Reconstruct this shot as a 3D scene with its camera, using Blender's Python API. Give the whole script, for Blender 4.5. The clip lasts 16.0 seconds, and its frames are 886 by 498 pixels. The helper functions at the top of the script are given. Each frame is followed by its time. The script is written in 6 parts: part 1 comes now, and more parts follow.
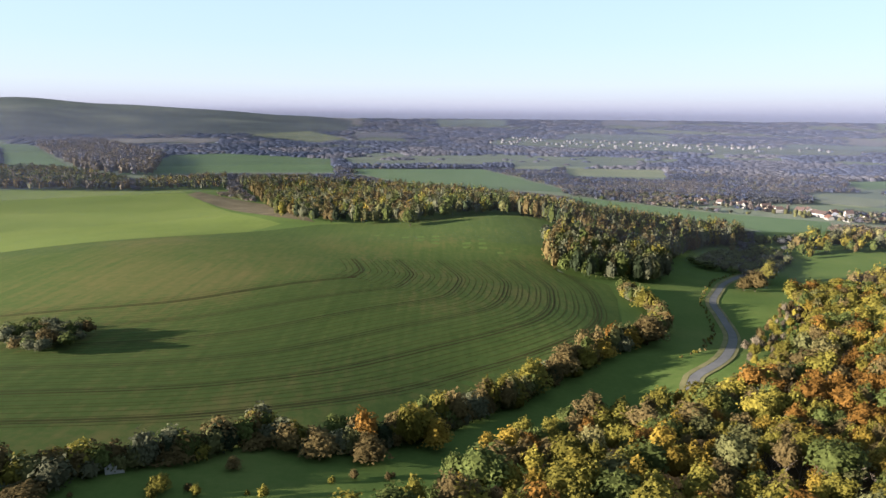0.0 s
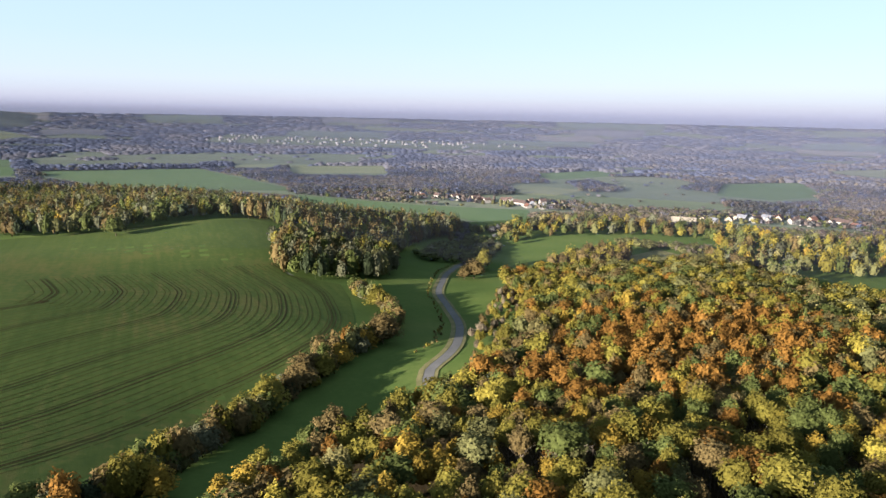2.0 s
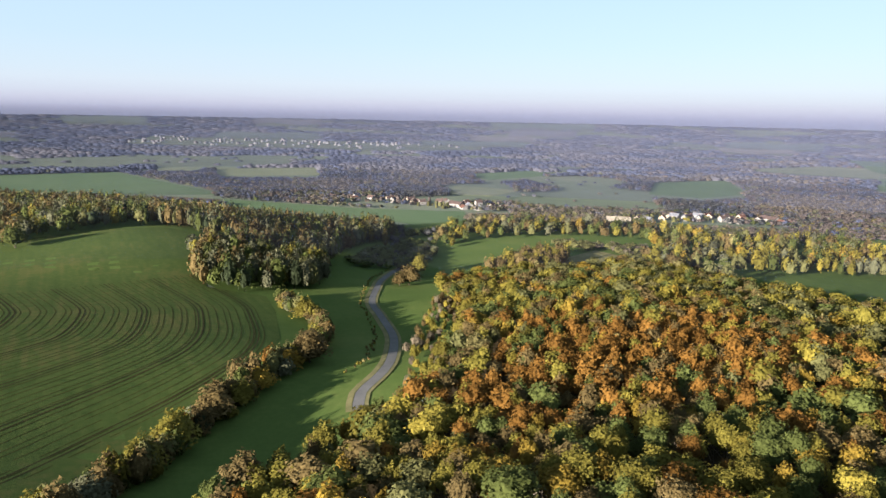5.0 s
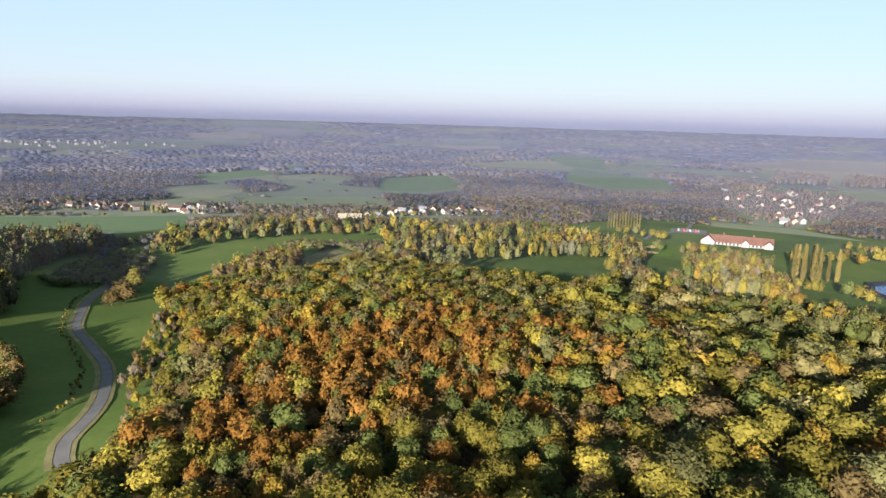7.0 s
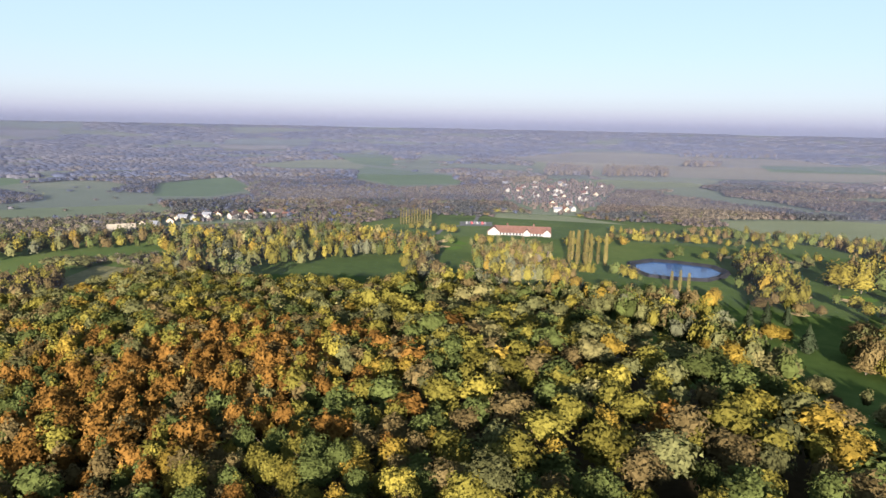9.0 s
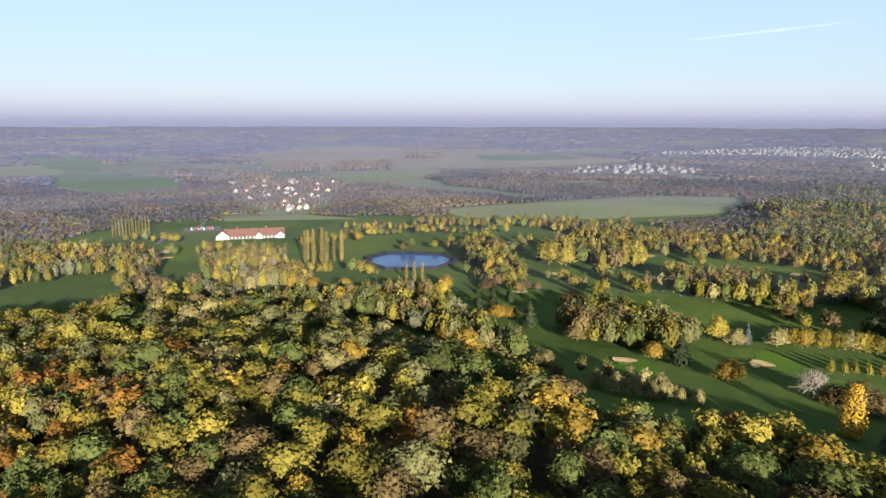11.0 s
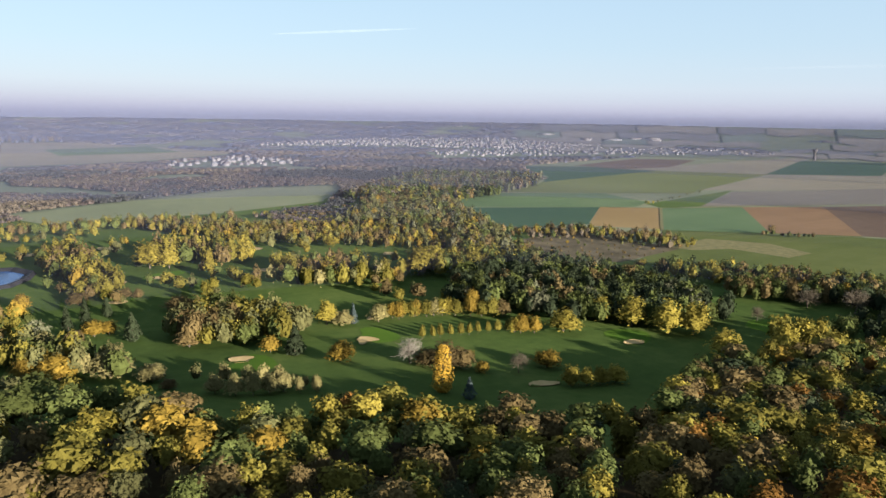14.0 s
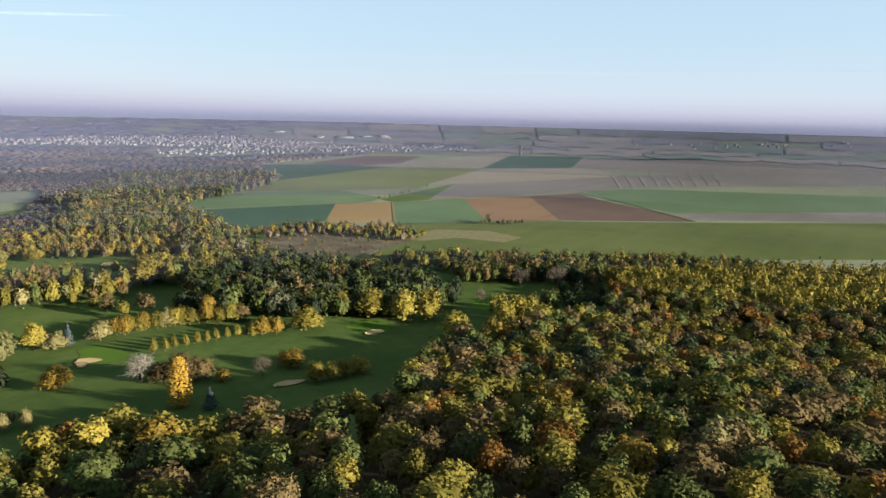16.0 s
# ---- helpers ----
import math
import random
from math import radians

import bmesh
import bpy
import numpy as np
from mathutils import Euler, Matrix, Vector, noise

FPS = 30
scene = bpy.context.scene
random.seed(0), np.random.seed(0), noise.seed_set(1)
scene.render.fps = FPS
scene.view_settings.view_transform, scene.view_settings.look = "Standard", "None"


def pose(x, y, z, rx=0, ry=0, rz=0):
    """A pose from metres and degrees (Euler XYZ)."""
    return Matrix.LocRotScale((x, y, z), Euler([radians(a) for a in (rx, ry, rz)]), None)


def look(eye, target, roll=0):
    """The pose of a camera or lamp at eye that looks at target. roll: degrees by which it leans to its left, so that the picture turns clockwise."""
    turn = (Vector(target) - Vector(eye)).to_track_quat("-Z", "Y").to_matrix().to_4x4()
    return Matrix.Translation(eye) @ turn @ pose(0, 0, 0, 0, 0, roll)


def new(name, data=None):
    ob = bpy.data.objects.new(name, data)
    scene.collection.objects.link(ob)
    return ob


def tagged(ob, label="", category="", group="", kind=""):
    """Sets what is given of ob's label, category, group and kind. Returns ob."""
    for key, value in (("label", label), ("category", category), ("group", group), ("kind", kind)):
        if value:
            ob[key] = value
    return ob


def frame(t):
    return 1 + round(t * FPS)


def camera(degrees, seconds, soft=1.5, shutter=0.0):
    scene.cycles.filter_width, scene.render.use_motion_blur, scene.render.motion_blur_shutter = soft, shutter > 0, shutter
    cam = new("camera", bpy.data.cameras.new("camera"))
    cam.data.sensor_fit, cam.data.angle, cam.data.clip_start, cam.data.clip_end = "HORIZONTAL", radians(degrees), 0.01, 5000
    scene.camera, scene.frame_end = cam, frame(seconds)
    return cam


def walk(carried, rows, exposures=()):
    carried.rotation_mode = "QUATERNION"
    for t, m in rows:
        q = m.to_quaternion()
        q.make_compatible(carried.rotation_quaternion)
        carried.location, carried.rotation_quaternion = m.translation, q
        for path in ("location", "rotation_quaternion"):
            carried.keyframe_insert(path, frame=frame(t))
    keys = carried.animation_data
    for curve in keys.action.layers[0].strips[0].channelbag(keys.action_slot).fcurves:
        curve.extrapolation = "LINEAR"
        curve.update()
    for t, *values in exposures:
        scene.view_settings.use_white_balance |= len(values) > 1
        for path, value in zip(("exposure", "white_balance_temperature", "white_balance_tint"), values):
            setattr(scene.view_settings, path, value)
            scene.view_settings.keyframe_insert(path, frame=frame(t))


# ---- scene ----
cam = camera(66.245, 16.0)
PATH = [  # seconds, place in metres, pitch, roll, yaw in degrees
    (0, 0.00, -0.00, 100.00, -11.315, 0.463, 0.000),
    (0.5, -0.22, 2.58, 100.20, -11.331, 0.714, -6.971),
    (1, 0.29, 4.93, 100.31, -11.316, 0.837, -12.198),
    (1.5, 1.04, 7.71, 100.32, -11.301, 1.039, -17.580),
    (2, 1.87, 9.95, 100.40, -11.260, 1.175, -23.010),
    (2.5, 3.00, 12.39, 100.45, -11.230, 1.213, -26.744),
    (3, 4.44, 14.77, 100.38, -11.196, 1.197, -28.114),
    (5.5, 12.82, 28.50, 99.76, -11.087, 1.021, -28.608),
    (6, 14.92, 31.06, 99.64, -11.022, 1.136, -31.845),
    (6.5, 17.03, 32.79, 99.57, -10.946, 1.372, -41.074),
    (7, 17.86, 35.14, 99.59, -10.804, 1.629, -51.073),
    (7.5, 19.53, 36.69, 99.61, -10.762, 1.655, -54.415),
    (8, 21.47, 38.03, 99.66, -10.714, 1.666, -58.133),
    (10.5, 36.65, 39.43, 100.17, -10.565, 0.155, -84.797),
    (11, 39.12, 39.43, 100.46, -10.667, 0.149, -90.614),
    (11.5, 40.89, 38.58, 100.83, -10.790, 0.328, -99.993),
    (12, 42.88, 38.15, 101.15, -10.863, 0.516, -106.331),
    (12.5, 43.72, 37.60, 101.32, -10.950, 0.541, -110.494),
    (13, 43.22, 37.42, 101.36, -11.037, 0.704, -115.527),
    (13.5, 42.85, 37.71, 101.35, -11.057, 0.741, -119.348),
    (14, 42.50, 37.56, 101.34, -11.073, 0.865, -123.377),
    (14.5, 41.90, 37.69, 101.38, -11.048, 1.006, -127.950),
    (15, 41.33, 37.90, 101.51, -11.009, 1.160, -133.561),
    (15.5, 40.43, 38.39, 101.69, -10.921, 1.256, -139.545),
    (16, 39.71, 38.39, 101.86, -10.847, 1.403, -145.441),
]
walk(cam, [(t, Matrix.Translation((x, y, z)) @ pose(0, 0, 0, 0, 0, yaw) @ pose(0, 0, 0, 90 + pitch) @ pose(0, 0, 0, 0, 0, roll))
           for t, x, y, z, pitch, roll, yaw in PATH], ((0, 2.87), (3, 2.82), (6.5, 2.72), (8, 2.73), (11, 2.65), (16, 2.62)))

# ---- world, sun, exposure ----
SUN_AZ, SUN_EL = 255.0, 12.0     # where the sun stands: degrees from north (+y) by east, and above the horizon
world = bpy.data.worlds.new("sky")
scene.world = world
world.use_nodes = True
wn = world.node_tree.nodes
sky = wn.new("ShaderNodeTexSky")
sky.sky_type, sky.sun_disc = "NISHITA", False
sky.sun_elevation, sky.sun_rotation = radians(SUN_EL), radians(SUN_AZ)
sky.altitude, sky.air_density, sky.dust_density, sky.ozone_density = 150, 1.0, 0.2, 2.0
veil = wn.new("ShaderNodeMix")      # thin even haze over the whole sky
veil.data_type = "RGBA"
veil.inputs[0].default_value = 0.78
veil.inputs[7].default_value = (3.5, 4.65, 5.75, 1)
world.node_tree.links.new(sky.outputs[0], veil.inputs[6])
world.node_tree.links.new(veil.outputs[2], wn["Background"].inputs[0])
wn["Background"].inputs[1].default_value = 0.028
sun = new("sun", bpy.data.lights.new("sun", "SUN"))
sun.data.energy, sun.data.angle, sun.data.color = 5.0, radians(0.6), (1.0, 0.89, 0.78)
sun_from = Vector((math.sin(radians(SUN_AZ)) * math.cos(radians(SUN_EL)), math.cos(radians(SUN_AZ)) * math.cos(radians(SUN_EL)), math.sin(radians(SUN_EL))))
sun.matrix_world = look((0, 0, 400), Vector((0, 0, 400)) - sun_from)


# ---- materials ----
def material(name):
    m = bpy.data.materials.new(name)
    m.use_nodes = True
    t = m.node_tree
    return m, t, t.nodes, t.nodes["Principled BSDF"]


def noise_node(t, vector, scale, detail=4.0, rough=0.55):
    n = t.nodes.new("ShaderNodeTexNoise")
    n.inputs["Scale"].default_value, n.inputs["Detail"].default_value, n.inputs["Roughness"].default_value = scale, detail, rough
    if vector is not None:
        t.links.new(vector, n.inputs["Vector"])
    return n.outputs["Fac"]


def ramp_node(t, fac, stops):
    r = t.nodes.new("ShaderNodeValToRGB")
    r.color_ramp.elements.remove(r.color_ramp.elements[1])
    for n, (at, c) in enumerate(stops):
        e = r.color_ramp.elements[0] if n == 0 else r.color_ramp.elements.new(at)
        e.position, e.color = at, (*c, 1)
    t.links.new(fac, r.inputs[0])
    return r.outputs[0]


def math_node(t, op, a, b):
    n = t.nodes.new("ShaderNodeMath")
    n.operation = op
    for k, v in enumerate((a, b)):
        if isinstance(v, (int, float)):
            n.inputs[k].default_value = v
        else:
            t.links.new(v, n.inputs[k])
    return n.outputs[0]


def coords(t):
    return t.nodes.new("ShaderNodeTexCoord").outputs["Object"]


def bump(t, p, height, strength, distance):
    b = t.nodes.new("ShaderNodeBump")
    b.inputs["Strength"].default_value, b.inputs["Distance"].default_value = strength, distance
    t.links.new(height, b.inputs["Height"])
    t.links.new(b.outputs[0], p.inputs["Normal"])


def leaf_material(name, dark, mid, light):
    """Foliage: hue by tree, mottling by bough, and a shift from leaf to leaf."""
    m, t, n, p = material(name)
    info = n.new("ShaderNodeObjectInfo")
    tint = n.new("ShaderNodeAttribute")
    tint.attribute_name = "tint"
    geo = n.new("ShaderNodeNewGeometry")
    tree = math_node(t, "FRACT", math_node(t, "ADD", info.outputs["Random"], tint.outputs["Fac"]), 0)
    grain = math_node(t, "ADD", math_node(t, "MULTIPLY", noise_node(t, coords(t), 0.4, 2, 0.5), 0.30), math_node(t, "MULTIPLY", noise_node(t, coords(t), 3.4, 4, 0.8), 0.70))
    f = math_node(t, "ADD", math_node(t, "MULTIPLY", tree, 0.60), math_node(t, "MULTIPLY", geo.outputs["Random Per Island"], 0.13))
    f = math_node(t, "ADD", f, math_node(t, "SUBTRACT", math_node(t, "MULTIPLY", grain, 1.0), 0.34))
    c = ramp_node(t, f, [(0.1, dark), (0.5, mid), (0.95, light)])
    t.links.new(c, p.inputs["Base Color"])
    p.inputs["Roughness"].default_value, p.inputs["Specular IOR Level"].default_value = 0.8, 0.03
    back = n.new("ShaderNodeBsdfTranslucent")
    t.links.new(c, back.inputs[0])
    both = n.new("ShaderNodeMixShader")
    both.inputs[0].default_value = 0.18
    t.links.new(p.outputs[0], both.inputs[1])
    t.links.new(back.outputs[0], both.inputs[2])
    t.links.new(both.outputs[0], n["Material Output"].inputs[0])
    return m


def land_material(name, dark, mid, light, scale=0.02, fine=0.6, streak=None, rough=0.95, relief=0.25):
    """Ground cover: patches of tens of metres, tufts, and rows along one direction (degrees, spacing in metres, strength)."""
    m, t, n, p = material(name)
    v = coords(t)
    f = math_node(t, "ADD", math_node(t, "MULTIPLY", noise_node(t, v, scale, 5), 0.75), math_node(t, "MULTIPLY", noise_node(t, v, fine, 3, 0.7), 0.35))
    if streak:
        turn = n.new("ShaderNodeMapping")
        turn.inputs["Rotation"].default_value = (0, 0, radians(streak[0]))
        turn.inputs["Scale"].default_value = (1 / streak[1], 0.02 / streak[1], 1)
        t.links.new(v, turn.inputs["Vector"])
        s = noise_node(t, turn.outputs[0], 1.0, 2, 0.5)
        f = math_node(t, "ADD", f, math_node(t, "MULTIPLY", math_node(t, "SUBTRACT", s, 0.5), streak[2]))
    c = ramp_node(t, f, [(0.3, dark), (0.55, mid), (0.8, light)])
    t.links.new(c, p.inputs["Base Color"])
    p.inputs["Roughness"].default_value, p.inputs["Specular IOR Level"].default_value = rough, 0.02
    bump(t, p, noise_node(t, v, 1.6, 4, 0.7), relief, 0.3)
    return m


LEAF = {
    "oak": leaf_material("oak_green_leaves", (0.0206, 0.0251, 0.0073), (0.0376, 0.0457, 0.0132), (0.0563, 0.0686, 0.0200)),
    "olive": leaf_material("olive_leaves", (0.0406, 0.0356, 0.0071), (0.0738, 0.0646, 0.0128), (0.1108, 0.0971, 0.0192)),
    "yellow": leaf_material("yellow_leaves", (0.0586, 0.0483, 0.0089), (0.1064, 0.0879, 0.0161), (0.1596, 0.1316, 0.0243)),
    "gold": leaf_material("golden_leaves", (0.0577, 0.0397, 0.0070), (0.1051, 0.0719, 0.0128), (0.1575, 0.1079, 0.0191)),
    "rust": leaf_material("rust_leaves", (0.0475, 0.0242, 0.0057), (0.0863, 0.0441, 0.0103), (0.1294, 0.0662, 0.0154)),
    "brown": leaf_material("brown_leaves", (0.0323, 0.0239, 0.0099), (0.0589, 0.0435, 0.0181), (0.0882, 0.0653, 0.0270)),
    "pale": leaf_material("pale_dry_leaves", (0.0531, 0.0467, 0.0190), (0.0966, 0.0851, 0.0345), (0.1449, 0.1276, 0.0518)),
    "twig": leaf_material("bare_twigs", (0.0366, 0.0304, 0.0213), (0.0704, 0.0584, 0.0408), (0.1056, 0.0876, 0.0612)),
    # conifer needles; on broadleaved trees a leaf colour darkened to stand for shade
    "fir": leaf_material("dark_needles_and_shaded_leaves", (0.0082, 0.0112, 0.0056), (0.0150, 0.0202, 0.0102), (0.0232, 0.0314, 0.0158)),
    "spruce": leaf_material("blue_needles", (0.0147, 0.0221, 0.0223), (0.0323, 0.0441, 0.0441), (0.0529, 0.0693, 0.0693)),
    "dun": leaf_material("dun_valley_trees", (0.0586, 0.0495, 0.0376), (0.0732, 0.0618, 0.0470), (0.0892, 0.0754, 0.0572)),
    "moss": leaf_material("moss_valley_trees", (0.0264, 0.0272, 0.0162), (0.0528, 0.0544, 0.0323), (0.0792, 0.0816, 0.0484)),
    "amber": leaf_material("amber_leaves", (0.1105, 0.0638, 0.0108), (0.1997, 0.1232, 0.0180), (0.2720, 0.1785, 0.0270)),
    "sage": leaf_material("sage_leaves", (0.0296, 0.0297, 0.0118), (0.0539, 0.0538, 0.0213), (0.0809, 0.0810, 0.0321)),
    "straw": leaf_material("straw_yellow_leaves", (0.0495, 0.0408, 0.0128), (0.0825, 0.0680, 0.0208), (0.1155, 0.0966, 0.0320)),
    "silver": leaf_material("silvery_twigs", (0.081, 0.0732, 0.06), (0.135, 0.122, 0.1), (0.189, 0.1708, 0.14)),
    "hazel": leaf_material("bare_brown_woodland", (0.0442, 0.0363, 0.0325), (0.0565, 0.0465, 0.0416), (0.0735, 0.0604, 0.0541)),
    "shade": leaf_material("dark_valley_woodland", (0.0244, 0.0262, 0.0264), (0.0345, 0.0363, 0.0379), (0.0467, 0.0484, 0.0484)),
    # far woodland: the blue of distance haze is mixed into these leaf colours
    "slate": leaf_material("haze_blued_dark_woodland", (0.0259, 0.0314, 0.0505), (0.0313, 0.0375, 0.0597), (0.0376, 0.0438, 0.0688)),
    "mauve": leaf_material("haze_blued_bare_woodland", (0.0363, 0.0432, 0.0684), (0.0432, 0.0516, 0.0822), (0.0516, 0.0599, 0.0945)),
    "farolive": leaf_material("haze_greyed_woodland", (0.0551, 0.0545, 0.0644), (0.0639, 0.0633, 0.0748), (0.0736, 0.0726, 0.0861)),
}
BARK = land_material("bark", (0.035, 0.029, 0.022), (0.075, 0.062, 0.048), (0.13, 0.11, 0.09), 0.8, 3.0)
GRASS = land_material("valley_grass", (0.0614, 0.0779, 0.0543), (0.0826, 0.0991, 0.0708), (0.1180, 0.1227, 0.0897), 0.0045, 0.02)
CROP = land_material("winter_cereal", (0.022, 0.037, 0.0105), (0.036, 0.051, 0.0145), (0.076, 0.062, 0.024), 0.009, 0.3, (20, 3.0, 0.3))
CROP_LIGHT = land_material("young_cereal", (0.052, 0.072, 0.018), (0.072, 0.093, 0.024), (0.092, 0.107, 0.032), 0.010, 0.3, (-60, 4.0, 0.2))
MEADOW = land_material("meadow_grass", (0.028, 0.047, 0.013), (0.044, 0.067, 0.018), (0.068, 0.083, 0.026), 0.02, 0.5)
FAIRWAY = land_material("mown_fairway", (0.020, 0.035, 0.009), (0.036, 0.056, 0.014), (0.064, 0.080, 0.022), 0.015, 0.2, (35, 5.0, 0.15))
GREEN = land_material("putting_green", (0.0310, 0.0634, 0.0096), (0.0394, 0.0730, 0.0096), (0.0488, 0.0826, 0.0125), 0.05, 0.5)
FAR_GREEN = land_material("far_green_field", (0.044, 0.07, 0.034), (0.056, 0.086, 0.042), (0.074, 0.1, 0.052), 0.006, 0.05, (40, 12, 0.2))
PASTURE = land_material("pale_pasture", (0.082, 0.094, 0.058), (0.102, 0.114, 0.07), (0.126, 0.13, 0.084), 0.006, 0.05, (10, 14, 0.25))
LIME = land_material("lime_green_field", (0.034, 0.044, 0.014), (0.048, 0.06, 0.018), (0.066, 0.074, 0.026), 0.005, 0.05, (-35, 14, 0.25))
TEAL = land_material("deep_green_field", (0.0204, 0.0405, 0.0252), (0.0247, 0.0484, 0.0294), (0.0323, 0.0572, 0.0347), 0.005, 0.05, (-35, 14, 0.2))
TAN = land_material("stubble_field", (0.115, 0.08, 0.036), (0.14, 0.098, 0.043), (0.165, 0.118, 0.055), 0.008, 0.08, (-32, 9, 0.3))
SAND_FIELD = land_material("pale_ploughed_field", (0.105, 0.095, 0.072), (0.128, 0.116, 0.088), (0.15, 0.138, 0.105), 0.005, 0.05, (-32, 16, 0.25))
PLOUGH = land_material("ploughed_earth", (0.048, 0.034, 0.026), (0.066, 0.047, 0.035), (0.085, 0.062, 0.046), 0.006, 0.08, (-30, 10, 0.3))
OLIVE_FIELD = land_material("pale_olive_field", (0.060, 0.072, 0.024), (0.074, 0.086, 0.029), (0.088, 0.097, 0.038), 0.005, 0.05, (-35, 14, 0.25))
ASH_FIELD = land_material("ash_grey_field", (0.076, 0.070, 0.062), (0.094, 0.086, 0.075), (0.115, 0.104, 0.088), 0.004, 0.05, (-60, 18, 0.35))
OCHRE = land_material("ochre_earth", (0.088, 0.056, 0.033), (0.112, 0.071, 0.041), (0.135, 0.090, 0.055), 0.006, 0.08, (-30, 10, 0.3))
HEATH = land_material("dry_heath", (0.03, 0.028, 0.016), (0.062, 0.052, 0.034), (0.105, 0.088, 0.056), 0.05, 0.4)
LITTER = land_material("forest_floor", (0.016, 0.012, 0.007), (0.027, 0.02, 0.011), (0.042, 0.031, 0.015), 0.1, 0.8)
VERGE = land_material("dry_verge", (0.06, 0.06, 0.026), (0.092, 0.086, 0.042), (0.135, 0.122, 0.064), 0.2, 1.0)
TRACK = land_material("bare_tramline", (0.016, 0.015, 0.007), (0.024, 0.021, 0.0095), (0.034, 0.028, 0.012), 0.1, 0.6)
ASPHALT = land_material("asphalt", (0.054, 0.054, 0.056), (0.074, 0.074, 0.075), (0.096, 0.095, 0.092), 0.15, 2.0, None, 0.8, 0.1)
SAND = land_material("bunker_sand", (0.20, 0.145, 0.070), (0.245, 0.18, 0.088), (0.29, 0.22, 0.115), 0.2, 1.2)
LINER = land_material("pond_liner", (0.007, 0.0074, 0.009), (0.011, 0.0115, 0.014), (0.020, 0.020, 0.023), 0.15, 0.9, None, 0.5)
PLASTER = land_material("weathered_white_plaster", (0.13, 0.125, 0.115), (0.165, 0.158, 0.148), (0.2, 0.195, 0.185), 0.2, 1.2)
CREAM = land_material("weathered_cream_plaster", (0.15, 0.13, 0.10), (0.19, 0.165, 0.13), (0.23, 0.205, 0.165), 0.2, 1.2)
ROOF_RED = land_material("red_roof_tiles", (0.050, 0.026, 0.020), (0.072, 0.038, 0.029), (0.094, 0.052, 0.040), 0.3, 1.5)
ROOF_BROWN = land_material("brown_roof_tiles", (0.0360, 0.0248, 0.0214), (0.0540, 0.0382, 0.0342), (0.0756, 0.0574, 0.0513), 0.3, 1.5)
SLATE = land_material("slate_roof", (0.06, 0.065, 0.075), (0.09, 0.095, 0.11), (0.13, 0.135, 0.15), 0.3, 1.5)
CONCRETE = land_material("concrete", (0.154, 0.154, 0.149), (0.202, 0.197, 0.192), (0.240, 0.235, 0.226), 0.15, 1.0)
GLASS, gt, gn, gp = material("window_glass")
gp.inputs["Base Color"].default_value, gp.inputs["Roughness"].default_value = (0.02, 0.025, 0.03, 1), 0.08
WATER, wt, wnn, wp = material("pond_water")
wp.inputs["Base Color"].default_value, wp.inputs["Roughness"].default_value, wp.inputs["IOR"].default_value = (0.012, 0.045, 0.13, 1), 0.12, 1.2
bump(wt, wp, noise_node(wt, coords(wt), 0.8, 3), 0.25, 0.3)

# ---- lie of the land ----
HILLS = [(-60, 230, 4.9, 115), (-150, 60, 38.3, 115), (0, 0, 9.8, 115), (110, 60, 30.1, 115), (60, 400, -20.1, 115), (130, 180, 7.4, 115), (230, 70, 1.6, 115), (70, -120, -2.5, 115), (210, 270, 9.2, 115), (-220, 380, 15.8, 115), (-20, 330, 24.0, 115), (10, 120, -18.0, 115), (70, 480, 26.2, 75), (200, 430, -4.7, 75), (-60, 600, 14.4, 90), (60, 620, 4.1, 80),
         (110, 105, -3.6, 38), (60, 170, -6.6, 38), (25, 190, -3.5, 38), (75, 235, 0.1, 38), (122, 272, -6.9, 38), (150, 150, -3.5, 45), (185, 205, 1.5, 38), (100, 0, -2.1, 48), (70, -50, 4.9, 48), (40, -110, 6.5, 48), (115, -85, 3.7, 42), (145, -30, -2.3, 38), (115, 55, -1.1, 38), (0, -110, 6.6, 48), (75, 125, 3.0, 34), (60, -175, 7.2, 45), (110, -175, 2.6, 42)]


def land(x, y):
    """Height of the ground."""
    far = np.clip((np.hypot(x, y) - 2800) / 2000, 0, 1)        # the far plain rises gently to the horizon
    return sum(a * np.exp(-((x - cx) ** 2 + (y - cy) ** 2) / (2 * w ** 2)) for cx, cy, a, w in HILLS) + 60 * far * far * (3 - 2 * far)


def spread(low, high, step, end):
    """Grid lines: even between low and high, then ever wider out to end."""
    mid = list(np.arange(low, high + 1, step))
    up, down, d = [], [], step
    while not up or up[-1] < end:
        d *= 1.12
        up.append((up[-1] if up else high) + d)
    d = step
    while not down or down[-1] > -end:
        d *= 1.12
        down.append((down[-1] if down else low) - d)
    return np.array(down[::-1] + mid + up)


GX, GY = spread(-360, 620, 10, 4900), spread(-520, 700, 10, 4900)


